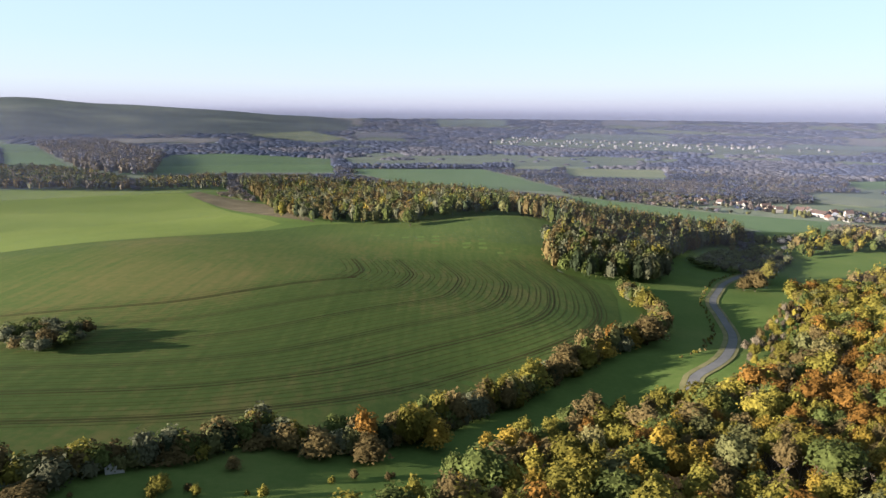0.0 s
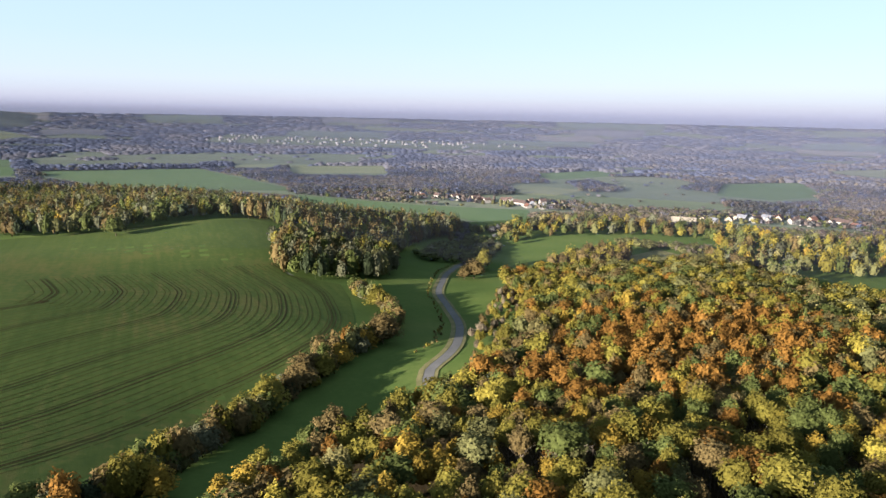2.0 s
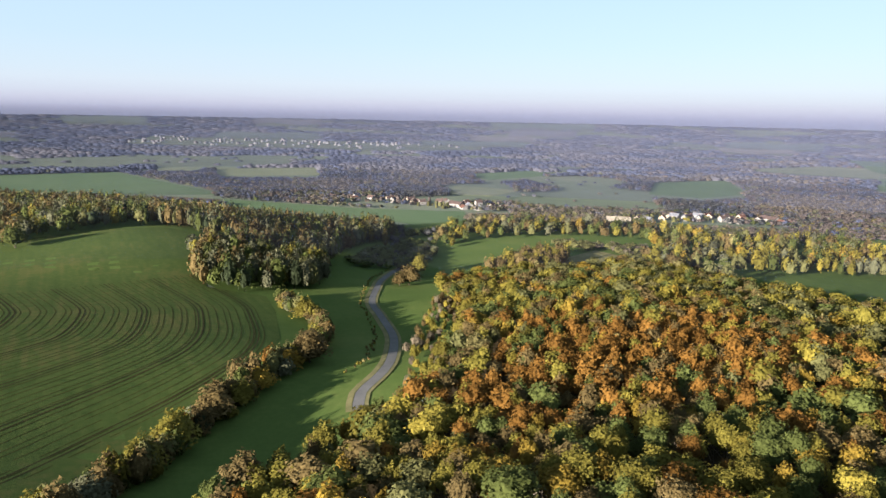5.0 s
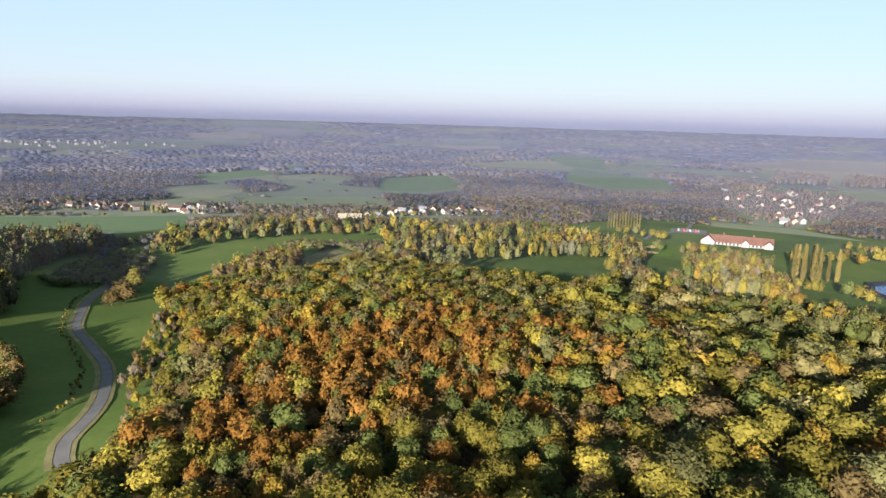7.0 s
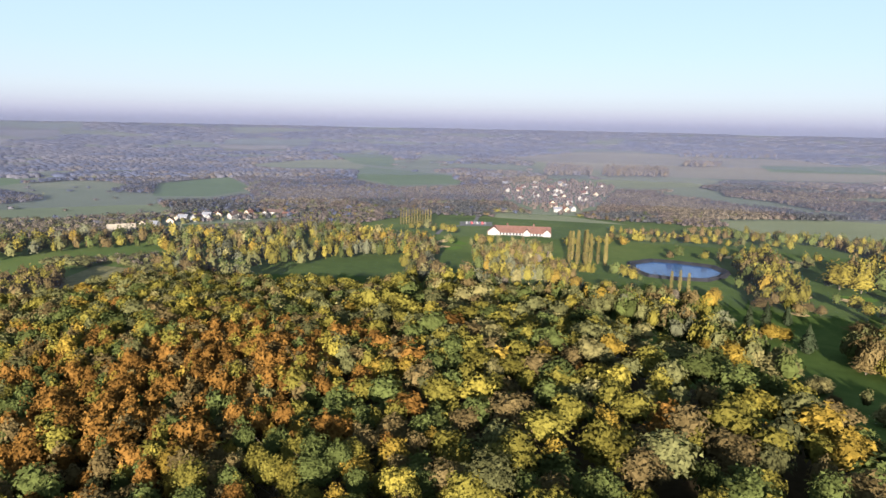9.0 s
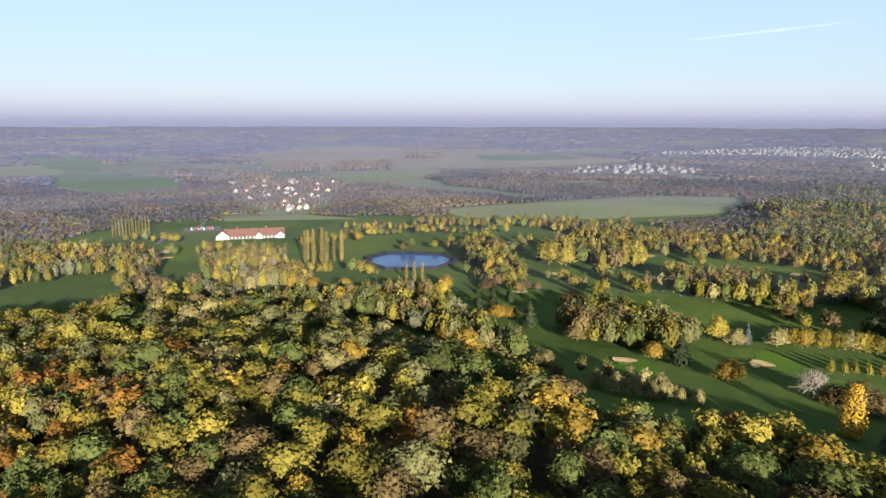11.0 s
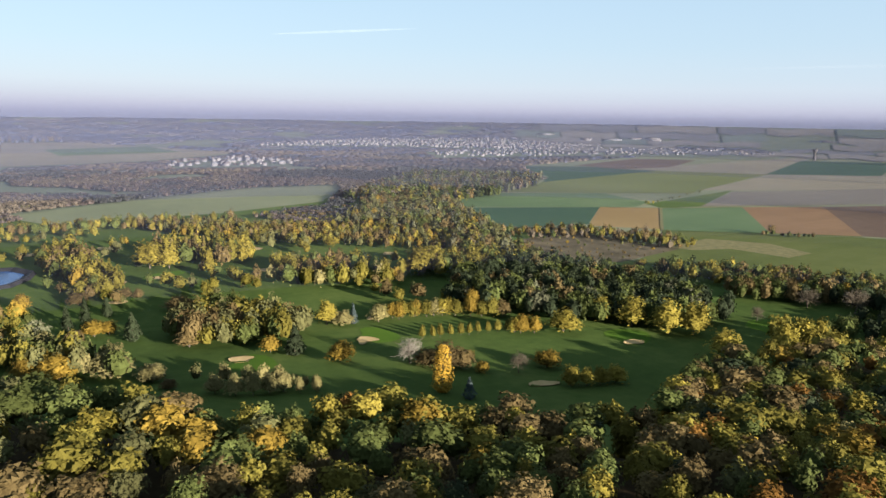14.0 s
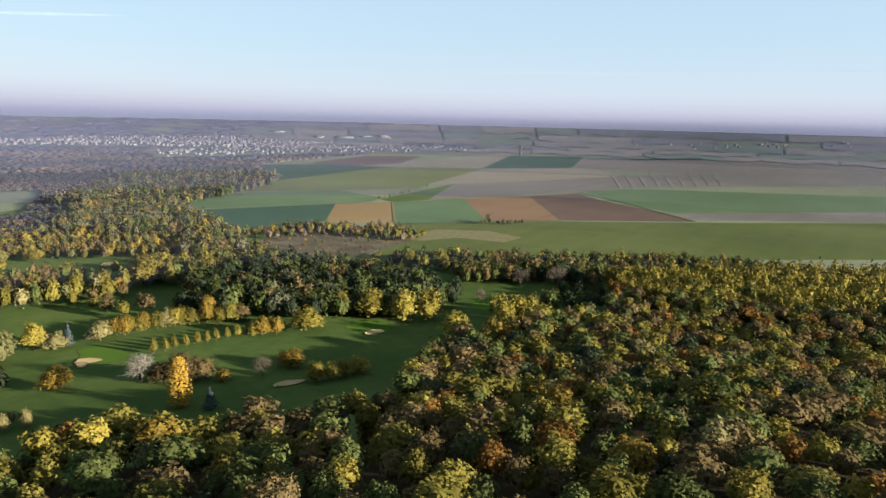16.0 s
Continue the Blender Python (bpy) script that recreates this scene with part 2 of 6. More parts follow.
def mesh_from(name, verts, faces, mats, index=None, tint=None, smooth=False):
    """A mesh from arrays: verts (n, 3), faces (m, k), one material index a face, one tint a vertex."""
    me = bpy.data.meshes.new(name)
    verts, faces = np.asarray(verts, np.float32), np.asarray(faces, np.int32)
    me.vertices.add(len(verts))
    me.vertices.foreach_set("co", verts.ravel())
    me.loops.add(faces.size)
    me.loops.foreach_set("vertex_index", faces.ravel())
    me.polygons.add(len(faces))
    me.polygons.foreach_set("loop_start", np.arange(len(faces), dtype=np.int32) * faces.shape[1])
    me.polygons.foreach_set("loop_total", np.full(len(faces), faces.shape[1], np.int32))
    for m in mats:
        me.materials.append(m)
    if index is not None:
        me.polygons.foreach_set("material_index", np.asarray(index, np.int32))
    if tint is not None:
        me.attributes.new("tint", "FLOAT", "POINT").data.foreach_set("value", np.asarray(tint, np.float32))
    if smooth:
        me.polygons.foreach_set("use_smooth", np.ones(len(faces), bool))
    me.update(calc_edges=True)
    me.validate()
    return me


def grid_mesh(name, xs, ys, height, mats):
    nx, ny = len(xs), len(ys)
    x, y = np.meshgrid(xs, ys, indexing="ij")
    k = np.arange(nx * ny).reshape(nx, ny)
    faces = np.stack([k[:-1, :-1], k[1:, :-1], k[1:, 1:], k[:-1, 1:]], -1).reshape(-1, 4)
    return mesh_from(name, np.stack([x, y, height(x, y)], -1).reshape(-1, 3), faces, mats, smooth=True)


ground = tagged(new("ground", grid_mesh("ground", GX, GY, land, [GRASS])), "rolling grassy valley ground reaching the horizon", "ground", kind="structure")


def inside(poly, x, y):
    """Whether points lie in a polygon."""
    hit = np.zeros(np.shape(x), bool)
    for (ax, ay), (bx, by) in zip(poly, poly[1:] + poly[:1]):
        with np.errstate(divide="ignore", invalid="ignore"):
            cross = ((ay > y) != (by > y)) & (x < (bx - ax) * (y - ay) / ((by - ay) or 1e-9) + ax)
        hit ^= cross
    return hit


def part(name, bm, mat, parent=None, label=""):
    me = bpy.data.meshes.new(name)
    bm.to_mesh(me)
    bm.free()
    for m in mat if isinstance(mat, (list, tuple)) else (mat,):
        me.materials.append(m)
    ob = new(name, me)
    if parent:
        ob.parent = parent
    return tagged(ob, label)


OPEN = []       # stretches without woodland


def drape(bm, lift):
    """Cut a flat mesh along the ground's grid lines and lay it on the land."""
    xs, ys = [v.co.x for v in bm.verts], [v.co.y for v in bm.verts]
    for axis, lines, low, high in ((0, GX, min(xs), max(xs)), (1, GY, min(ys), max(ys))):
        for c in lines:
            if low < c < high and -420 < c < 760:
                co, no = [0, 0, 0], [0, 0, 0]
                co[axis], no[axis] = c, 1
                bmesh.ops.bisect_plane(bm, geom=bm.verts[:] + bm.edges[:] + bm.faces[:], plane_co=co, plane_no=no)
    for v in bm.verts:
        v.co.z = land(v.co.x, v.co.y) + lift


def patch(name, label, category, poly, mat, level=1, wood=False, kind="structure"):
    """A field, green or other stretch of ground, laid over the land."""
    bm = bmesh.new()
    f = bm.faces.new([bm.verts.new((x, y, 0)) for x, y in poly])
    if f.normal.z < 0 or sum((a[0] - b[0]) * (a[1] + b[1]) for a, b in zip(poly, poly[1:] + poly[:1])) < 0:
        f.normal_flip()
    bmesh.ops.triangulate(bm, faces=bm.faces[:])
    far = min(math.hypot(x, y) for x, y in poly)
    drape(bm, level * 0.03 + 0.07 + level * far * 0.00012)
    if not wood:
        OPEN.append(poly)
    return tagged(part(name, bm, mat), label, category, kind=kind)


def ribbon(name, label, category, line, width, mat, level=1, parent=None, offset=0.0, kind="structure"):
    """A strip of the given width along a smoothed line, laid over the land."""
    pts = [Vector(p) for p in line]
    out = []
    for n in range(len(pts) - 1):
        a, b, c, d = pts[max(n - 1, 0)], pts[n], pts[n + 1], pts[min(n + 2, len(pts) - 1)]
        steps = max(2, int((c - b).length / 5))
        for k in range(steps):
            s = k / steps
            out.append(0.5 * (2 * b + (c - a) * s + (2 * a - 5 * b + 4 * c - d) * s * s + (3 * b - a - 3 * c + d) * s ** 3))
    out.append(pts[-1])
    bm = bmesh.new()
    last = None
    for n, q in enumerate(out):
        side = (out[min(n + 1, len(out) - 1)] - out[max(n - 1, 0)]).normalized()
        side = Vector((side.y, -side.x))
        row = [bm.verts.new((*(q + side * (offset + width * (k / 2 - 0.5))), 0)) for k in range(3)]
        for v in row:
            v.co.z = land(v.co.x, v.co.y) + 0.30 + 0.03 * level
        if last:
            for k in range(2):
                bm.faces.new((last[k], last[k + 1], row[k + 1], row[k]))
        last = row
    bmesh.ops.recalc_face_normals(bm, faces=bm.faces[:])
    if bm.faces[0].normal.z < 0 if len(bm.faces) else False:
        bmesh.ops.reverse_faces(bm, faces=bm.faces[:])
    ob = part(name, bm, mat, parent)
    return tagged(ob, label, category, kind=kind) if not parent else ob


# ---- fields ----
CEREAL = [(-420, 60), (-87, 118), (-67, 126), (-44, 140), (-20, 152), (-7, 170), (13, 192), (34, 218), (59, 242), (76, 278), (87, 327), (90, 357), (65, 376), (65, 411), (98, 442), (62, 510),
          (32, 515), (-96, 510), (-138, 472), (-259, 389), (-420, 250)]
patch("cereal_field", "large olive green winter cereal field with curved drill rows", "field", CEREAL, CROP)
patch("young_cereal_field", "bright yellow-green field of young cereal", "field", [(-259, 390), (-138, 473), (-126, 520), (-336, 866), (-557, 849), (-800, 500), (-420, 252)], CROP_LIGHT)
patch("stubble_strip", "dry brown stubble strip beside dark woodland", "field", [(-313, 824), (-310, 855), (-167, 699), (-100, 522), (-140, 565)], HEATH, 2)
FARMLAND = [(340, -340), (500, -430), (660, -372), (728, -422), (865, -555), (890, -720), (1052, -869), (1170, -909), (1325, -1502), (1085, -1899), (700, -1900), (91, -1960), (-300, -1960), (-300, -700), (0, -540), (165, -480)]
patch("farmland", "open patchwork of pale green farmland", "field", FARMLAND, PASTURE, 0.5)
for poly, mat, label in (
    ([(-187, 1219), (67, 1244), (172, 877), (87, 910), (-53, 981)], FAR_GREEN, "green field between belts of woodland"),
    ([(-632, 1577), (-527, 1656), (-240, 1486), (-188, 1160), (-356, 1144), (-515, 1077)], FAR_GREEN, "broad green field below wooded slopes"),
    ([(156, 834), (273, 710), (371, 646), (346, 592), (284, 588), (261, 647), (204, 699), (130, 799)], FAR_GREEN, "green meadow in front of a village"),
    ([(100, 886), (156, 834), (141, 787), (60, 870)], PLOUGH, "brown ploughed strip beside a green meadow"),
    ([(-1318, 2037), (-1170, 1956), (-639, 1174), (-692, 1060)], FAR_GREEN, "green field at the foot of a hill"),
    ([(-892, 3678), (-369, 2712), (-432, 2328), (-835, 2941)], PASTURE, "pale distant pasture among woods"),
    ([(-2445, 4108), (-1841, 4353), (-1418, 2947), (-1837, 3082)], FAR_GREEN, "hazy green field on a far hillside"),
    ([(224, 1284), (407, 1260), (361, 1102), (209, 1147)], PASTURE, "pale straw-coloured field among trees"),
    ([(494, 886), (554, 802), (467, 750), (427, 797)], PASTURE, "pale pasture behind village houses"),
    ([(606, 1048), (767, 1090), (785, 994), (589, 947)], FAR_GREEN, "green field beyond the village"),
    ([(819, 822), (985, 818), (830, 653), (728, 642), (693, 702)], FAR_GREEN, "green sloping field enclosed by woods"),
    ([(1228, 1004), (1535, 1004), (1612, 897), (1318, 735), (1254, 880)], PASTURE, "pale green far pasture"),
    ([(1158, -888), (1054, -1086), (950, -1076), (862, -690), (936, -770)], TEAL, "deep green field beyond the wood"),
    ([(862, -690), (950, -1076), (798, -1200), (666, -833), (647, -772), (701, -660), (785, -529)], OLIVE_FIELD, "wide pale yellow-green field"),
    ([(781, -511), (701, -660), (604, -637), (581, -588), (598, -546), (687, -379), (734, -442)], FAR_GREEN, "green field with faint rows"),
    ([(682, -372), (598, -546), (511, -440), (534, -361), (594, -325)], TEAL, "deep green striped field beside stubble"),
    ([(598, -546), (558, -604), (454, -479), (505, -434)], TAN, "tan stubble field with straight edges"),
    ([(594, -620), (644, -868), (546, -661), (556, -606)], MEADOW, "bright green wedge of pasture"),
    ([(557, -606), (518, -701), (392, -553), (450, -474)], FAR_GREEN, "green crop field beside stubble"),
    ([(669, -829), (800, -1224), (696, -1416), (570, -1353), (521, -1212), (581, -1019), (648, -860)], SAND_FIELD, "pale pinkish tan field"),
    ([(634, -854), (581, -1019), (521, -1212), (452, -1410), (-256, -2487), (-181, -1808), (417, -1030), (453, -885), (546, -661)], ASH_FIELD, "greyish pale field with faint stripes"),
    ([(518, -701), (474, -798), (340, -612), (392, -553)], OCHRE, "orange-brown ploughed field"),
    ([(474, -798), (438, -886), (384, -828), (256, -739), (227, -708), (340, -612)], PLOUGH, "plum-brown ploughed field"),
    ([(445, -921), (410, -1013), (-127, -1320), (-109, -1160), (263, -762), (355, -823)], FAR_GREEN, "green strip between ploughed fields"),
    ([(306, -794), (263, -762), (-109, -1160), (-90, -990), (235, -720)], ASH_FIELD, "grey-brown field by a green strip"),
    ([(798, -1200), (1023, -1724), (864, -1890), (676, -1387)], TEAL, "deep green field near a water tower"),
    ([(1008, -1034), (1131, -1968), (990, -1679), (798, -1200), (947, -1081)], SAND_FIELD, "tan field before the far town"),
    ([(1129, -1019), (1250, -1347), (1147, -1457), (1006, -1183), (1008, -1034)], PLOUGH, "reddish field before the far town"),
    ([(673, -1393), (827, -1804), (695, -1876), (-346, -3282), (-260, -2516), (457, -1427), (561, -1371)], ASH_FIELD, "mauve-grey far field"),
    ([(450, -474), (392, -542), (337, -606), (225, -700), (-90, -990), (-57, -694), (224, -445), (271, -414), (302, -347), (367, -340), (381, -376), (381, -416)], LIME, "patchy green field along the woodland edge"),
    ([(1797, 496), (2145, 316), (1798, 170), (1472, 239), (1382, 355)], PASTURE, "pale green strip on the plateau"),
    ([(2104, -72), (2223, -344), (1886, -363), (1813, -84)], FAR_GREEN, "green strip on the plateau"),
    ([(1176, 239), (1401, 239), (1444, 72), (1280, 50), (1188, 152)], PASTURE, "pale field before the plateau wood"),
    ([(815, 40), (850, -20), (962, -250), (950, -380), (788, -282), (745, -150), (734, 0)], PASTURE, "pale green pasture behind the golf course"),
    ([(2030, 633), (2600, 522), (2753, 422), (2517, -223), (1815, -503), (1572, -217), (1463, 177)], SAND_FIELD, "broad pale tan farmland on the plateau"),
    ([(1387, 785), (1256, 514), (1098, 427), (1011, 516), (1095, 634)], FAR_GREEN, "green field sloping down to woods"),
    ([(1890, 1166), (1900, 944), (1388, 698), (1463, 839)], FAR_GREEN, "distant green field"),
    ([(1479, 279), (1574, 105), (1405, 7), (1226, 208)], PASTURE, "pale field below the plateau"),
    ([(753, 279), (775, 188), (741, 117), (724, 252)], PASTURE, "pale rough grass behind the clubhouse"),
):
    patch("field", label, "field", poly, mat)
patch("rough_grass", "rough green grass round the golf course", "meadow", [(202, 60), (330, 160), (345, 300), (480, 420), (720, 400), (800, 120), (790, -160), (820, -300), (760, -420), (640, -390), (500, -440), (380, -450), (330, -360), (150, -480), (100, -420), (113, -179)], MEADOW, 0.15, wood=True)
patch("field_margin", "green grass margin between field and wood", "meadow", [(-420, 240), (-260, 380), (-100, 480), (60, 500), (100, 440), (60, 380), (140, 420), (220, 560), (120, 720), (0, 850), (-220, 1000), (-560, 860), (-560, 480)], MEADOW, 0.15, wood=True)
patch("valley_meadow", "dark green valley meadow between woods", "meadow", [(-110, 70), (-60, 128), (0, 191), (63, 251), (81, 335), (60, 400), (90, 450), (140, 520), (220, 580), (330, 600), (480, 540), (560, 470), (560, 370), (480, 400), (420, 300), (340, 250), (202, 303), (67, 167), (-20, 60)], MEADOW, 0.3, wood=True)
patch("heath_surround", "rough green grass round the heath", "meadow", [(330, -140), (470, -230), (600, -200), (700, -250), (760, -300), (720, -420), (640, -380), (500, -430), (380, -440), (330, -345), (200, -380), (170, -300), (240, -250)], MEADOW, 0.3, wood=True)
patch("hill_meadow", "green meadow on a low hill beside the road", "meadow", [(180, 394), (250, 475), (272, 497), (336, 478), (350, 382), (297, 362), (249, 375), (229, 410)], MEADOW)
patch("dry_slope", "pale dry grass beside a copse on the hill", "meadow", [(317, 405), (356, 418), (356, 389), (340, 361), (300, 349), (288, 356)], VERGE, 2)
patch("bare_slope", "brown bare earth below a copse", "meadow", [(297, 404), (314, 402), (292, 358), (266, 347), (263, 368)], HEATH, 3)
patch("road_meadow", "green roadside meadow with long tree shadows", "meadow", [(-60, 100), (13, 161), (49, 212), (96, 257), (104, 317), (111, 358), (150, 420), (186, 410), (165, 336), (153, 294), (121, 233), (78, 183), (21, 130), (-10, 95)], MEADOW)
HEATH_LAND = [(469, -304), (496, -394), (400, -412), (386, -433), (371, -332), (398, -290)]
patch("heath", "dry brown heath with scattered bushes", "heath", HEATH_LAND, HEATH, 2)
STRIPE = land_material("whitish_straw", (0.10, 0.096, 0.085), (0.122, 0.115, 0.10), (0.145, 0.135, 0.118), 0.02, 0.2)
patch("bare_patch", "pale bare streaks in a patchy green field", "field", [(392, -411), (402, -473), (360, -500), (319, -490), (318, -457), (362, -450), (374, -418)], VERGE, 2, wood=True)
patch("stripe", "whitish strip across a grey field", "field", [(561, -1320), (559, -1323), (423, -1020), (425, -1016)], STRIPE, 3, wood=True)
patch("stripe", "whitish strip across a grey field", "field", [(543, -1349), (542, -1353), (409, -1042), (412, -1038)], STRIPE, 3, wood=True)
patch("stripe", "whitish strip across a grey field", "field", [(526, -1379), (524, -1382), (394, -1062), (397, -1058)], STRIPE, 3, wood=True)
patch("stripe", "whitish strip across a grey field", "field", [(508, -1409), (506, -1412), (380, -1084), (383, -1080)], STRIPE, 3, wood=True)
patch("stripe", "whitish strip across a grey field", "field", [(490, -1439), (489, -1444), (366, -1107), (369, -1103)], STRIPE, 3, wood=True)
patch("stripe", "whitish strip across a grey field", "field", [(472, -1470), (471, -1474), (352, -1128), (355, -1124)], STRIPE, 3, wood=True)
patch("stripe", "whitish strip across a grey field", "field", [(454, -1502), (452, -1504), (337, -1150), (340, -1146)], STRIPE, 3, wood=True)
patch("stripe", "whitish strip across a grey field", "field", [(436, -1534), (434, -1537), (323, -1173), (325, -1169)], STRIPE, 3, wood=True)
patch("stripe", "whitish strip across a grey field", "field", [(417, -1564), (415, -1569), (308, -1196), (311, -1192)], STRIPE, 3, wood=True)
GOLF = [(207, 28), (250, 60), (330, 130), (365, 230), (330, 290), (360, 370), (480, 400), (560, 372), (700, 330), (760, 100), (740, -150), (600, -210), (530, -180), (460, -240), (400, -200), (330, -160),
        (290, -250), (260, -330), (190, -360), (170, -280), (192, -232), (195, -188), (174, -114), (178, -75), (202, -41)]
patch("golf_course", "dark green mown golf fairways", "golf course", GOLF, FAIRWAY)
FOREST = [(4, 114), (24, 142), (46, 158), (67, 171), (83, 182), (100, 192), (129, 229), (156, 275), (168, 326), (213, 345), (262, 322), (318, 335), (303, 272), (316, 207), (337, 169), (342, 128),
          (318, 97), (297, 63), (262, 53), (220, 20), (206, 12), (189, -6), (189, -40), (180, -52), (166, -72), (152, -90), (160, -116), (185, -163), (191, -188), (184, -232), (163, -282), (177, -334), (155, -392),
          (68, -468), (-60, -490), (-90, -200), (-60, 0), (-20, 80)]
patch("forest_floor", "leaf-strewn brown woodland floor", "ground", FOREST, LITTER, 2)

# drill rows and tramlines that follow the curved lower edge of the cereal field
ROW = land_material("drill_row", (0.018, 0.020, 0.006), (0.026, 0.025, 0.008), (0.040, 0.033, 0.012), 0.05, 0.5)
EDGE = [(66, 400), (81, 348), (79, 311), (73, 278), (62, 251), (46, 231), (29, 215), (13, 201), (-11, 176), (-33, 158), (-62, 141), (-102, 128), (-150, 115)]


def curve(line, steps=10):
    pts, out = [np.array(p, float) for p in line], []
    for n in range(len(pts) - 1):
        a, b, c, d = pts[max(n - 1, 0)], pts[n], pts[n + 1], pts[min(n + 2, len(pts) - 1)]
        for s in np.arange(steps) / steps:
            out.append(0.5 * (2 * b + (c - a) * s + (2 * a - 5 * b + 4 * c - d) * s * s + (3 * b - a - 3 * c + d) * s ** 3))
    return np.array(out + [pts[-1]])


def rows_mesh(name, mat, offsets, width, lift):
    """Thin strips along the field's edge, each at its own distance from it."""
    line = curve(EDGE)
    verts, faces = [], []
    for off in offsets:
        q = line.copy()
        for _ in range(int(2 + off / 3)):
            q[1:-1] = 0.25 * q[:-2] + 0.5 * q[1:-1] + 0.25 * q[2:]
        t = np.gradient(q, axis=0)
        t /= np.linalg.norm(t, axis=1)[:, None]
        side = np.stack([t[:, 1], -t[:, 0]], -1)
        q = q + side * off
        keep = inside(CEREAL, q[:, 0], q[:, 1])
        base = len(verts)
        for n in range(len(q)):
            for s in (-0.5, 0.5):
                p = q[n] + side[n] * s * width
                verts.append((p[0], p[1], land(p[0], p[1]) + lift))
        faces += [(base + 2 * n, base + 2 * n + 1, base + 2 * n + 3, base + 2 * n + 2) for n in range(len(q) - 1) if keep[n] and keep[n + 1]]
    return new(name, mesh_from(name, verts, faces, [mat]))


ROWS = [3.0 + 2.9 * k + 0.5 * math.sin(k * 2.1) for k in range(44)]
LINES = [v + s for v in (6, 27, 49, 72, 96, 121) for s in (-0.95, 0.95)]
for name, piece, label, mat, offsets, width, lift in (("drill_rows", "drill_row", "dark curved drill rows across the cereal field", ROW, ROWS, 0.34, 0.15), ("tramlines", "tramline", "brown tractor tramlines curving through the cereal", TRACK, LINES, 0.5, 0.17)):
    root = tagged(new(name), label, name.replace("_", " "), kind="structure")
    for off in offsets:
        rows_mesh(piece, mat, [off], width, lift).parent = root

# ---- road ----
ROAD = [(220, 450), (194, 428), (170, 397), (153, 366), (138, 335), (131, 306), (122, 273), (104, 234), (93, 217), (81, 205), (76, 194)]
ribbon("road", "narrow grey asphalt country road curving downhill", "road", ROAD, 3.4, ASPHALT, 3)
ribbon("verge", "pale dry grass road verge", "verge", ROAD, 1.8, VERGE, 2, offset=2.8)
ribbon("verge", "pale dry grass road verge", "verge", ROAD, 1.1, VERGE, 2, offset=-2.4)

# ---- trees ----
rng = np.random.default_rng(7)


def shape_of(lobes, r, broad=1.0):
    """The bulges of one crown: their directions, heights and breadths."""
    d = r.normal(size=(lobes, 3))
    d[:, 2] = np.abs(d[:, 2]) * 0.9 - 0.25
    d /= np.linalg.norm(d, axis=1)[:, None]
    return d, r.uniform(0.14, 0.42, lobes), r.uniform(0.022, 0.06, lobes) * broad


def reach(shape, d):
    """How far the crown reaches in the directions d, and the bulge that each belongs to."""
    c, up, wide = shape
    bulge = up * np.exp(-(1 - d @ c.T) / wide)
    return 0.60 + bulge.max(1), bulge.argmax(1)


def triangles(quads):
    """Two triangles a quad: (k, 4, 3) to (2k, 3, 3)."""
    return quads[:, [0, 1, 2, 0, 2, 3]].reshape(-1, 3, 3)


def core(shape, m, wide, tall, shrink=0.74):
    """The inner mass of a crown as a coarse dome, open below: (k, 3, 3)."""
    t = np.tan(np.linspace(-1, 1, m + 1) * np.pi / 4)
    out = []
    for u, v, w in (((1, 0, 0), (0, 1, 0), (0, 0, 1)), ((0, 1, 0), (0, 0, 1), (1, 0, 0)), ((0, 0, 1), (0, 1, 0), (-1, 0, 0)), ((0, 0, 1), (1, 0, 0), (0, 1, 0)), ((1, 0, 0), (0, 0, 1), (0, -1, 0))):
        a, b = np.meshgrid(t, t, indexing="ij")
        p = a[..., None] * np.array(u, float) + b[..., None] * np.array(v, float) + np.array(w, float)
        p /= np.linalg.norm(p, axis=-1)[..., None]
        q = p.reshape(-1, 3)
        p = (q * (reach(shape, q)[0] * shrink)[:, None]).reshape(p.shape)
        out.append(np.stack([p[:-1, :-1], p[1:, :-1], p[1:, 1:], p[:-1, 1:]], 2).reshape(-1, 4, 3))
    return triangles(np.concatenate(out)) * [wide / 2, wide / 2, tall / 2] + [0, 0, tall / 2]


def crown(n, wide, tall, card, lobes=14, m=5, r=rng, broad=1.0):
    """A crown that stands on z = 0, wide by tall: its inner mass and n leaf sprays in clumps, (k, 3, 3)."""
    shape = shape_of(lobes, r, broad)
    d = r.normal(size=(n, 3))
    d[:, 2] = np.where(d[:, 2] < -0.4, -d[:, 2], d[:, 2])
    d /= np.linalg.norm(d, axis=1)[:, None]
    scale = np.array([wide / 2, wide / 2, tall / 2])
    far, lobe = reach(shape, d)
    at = d * (far * r.uniform(0.84, 1.05, n))[:, None]
    norm = (at - shape[0][lobe] * 0.5) / scale + [0, 0, 0.05]
    norm = norm / np.linalg.norm(norm, axis=1)[:, None] + r.normal(size=(n, 3)) * 0.3
    norm /= np.linalg.norm(norm, axis=1)[:, None]
    at = at * scale + [0, 0, tall / 2]
    u = np.cross(norm, r.normal(size=(n, 3)))
    u /= np.linalg.norm(u, axis=1)[:, None]
    v = np.cross(norm, u)
    s = card * r.uniform(0.6, 1.3, n)[:, None]
    leaf = np.stack([at - u * s, at + u * s * 0.6 - v * s * r.uniform(0.5, 1.0, n)[:, None], at + u * s * 0.5 + v * s * r.uniform(0.5, 1.0, n)[:, None]], 1)
    return np.concatenate([core(shape, m, wide, tall), leaf]) if m else leaf


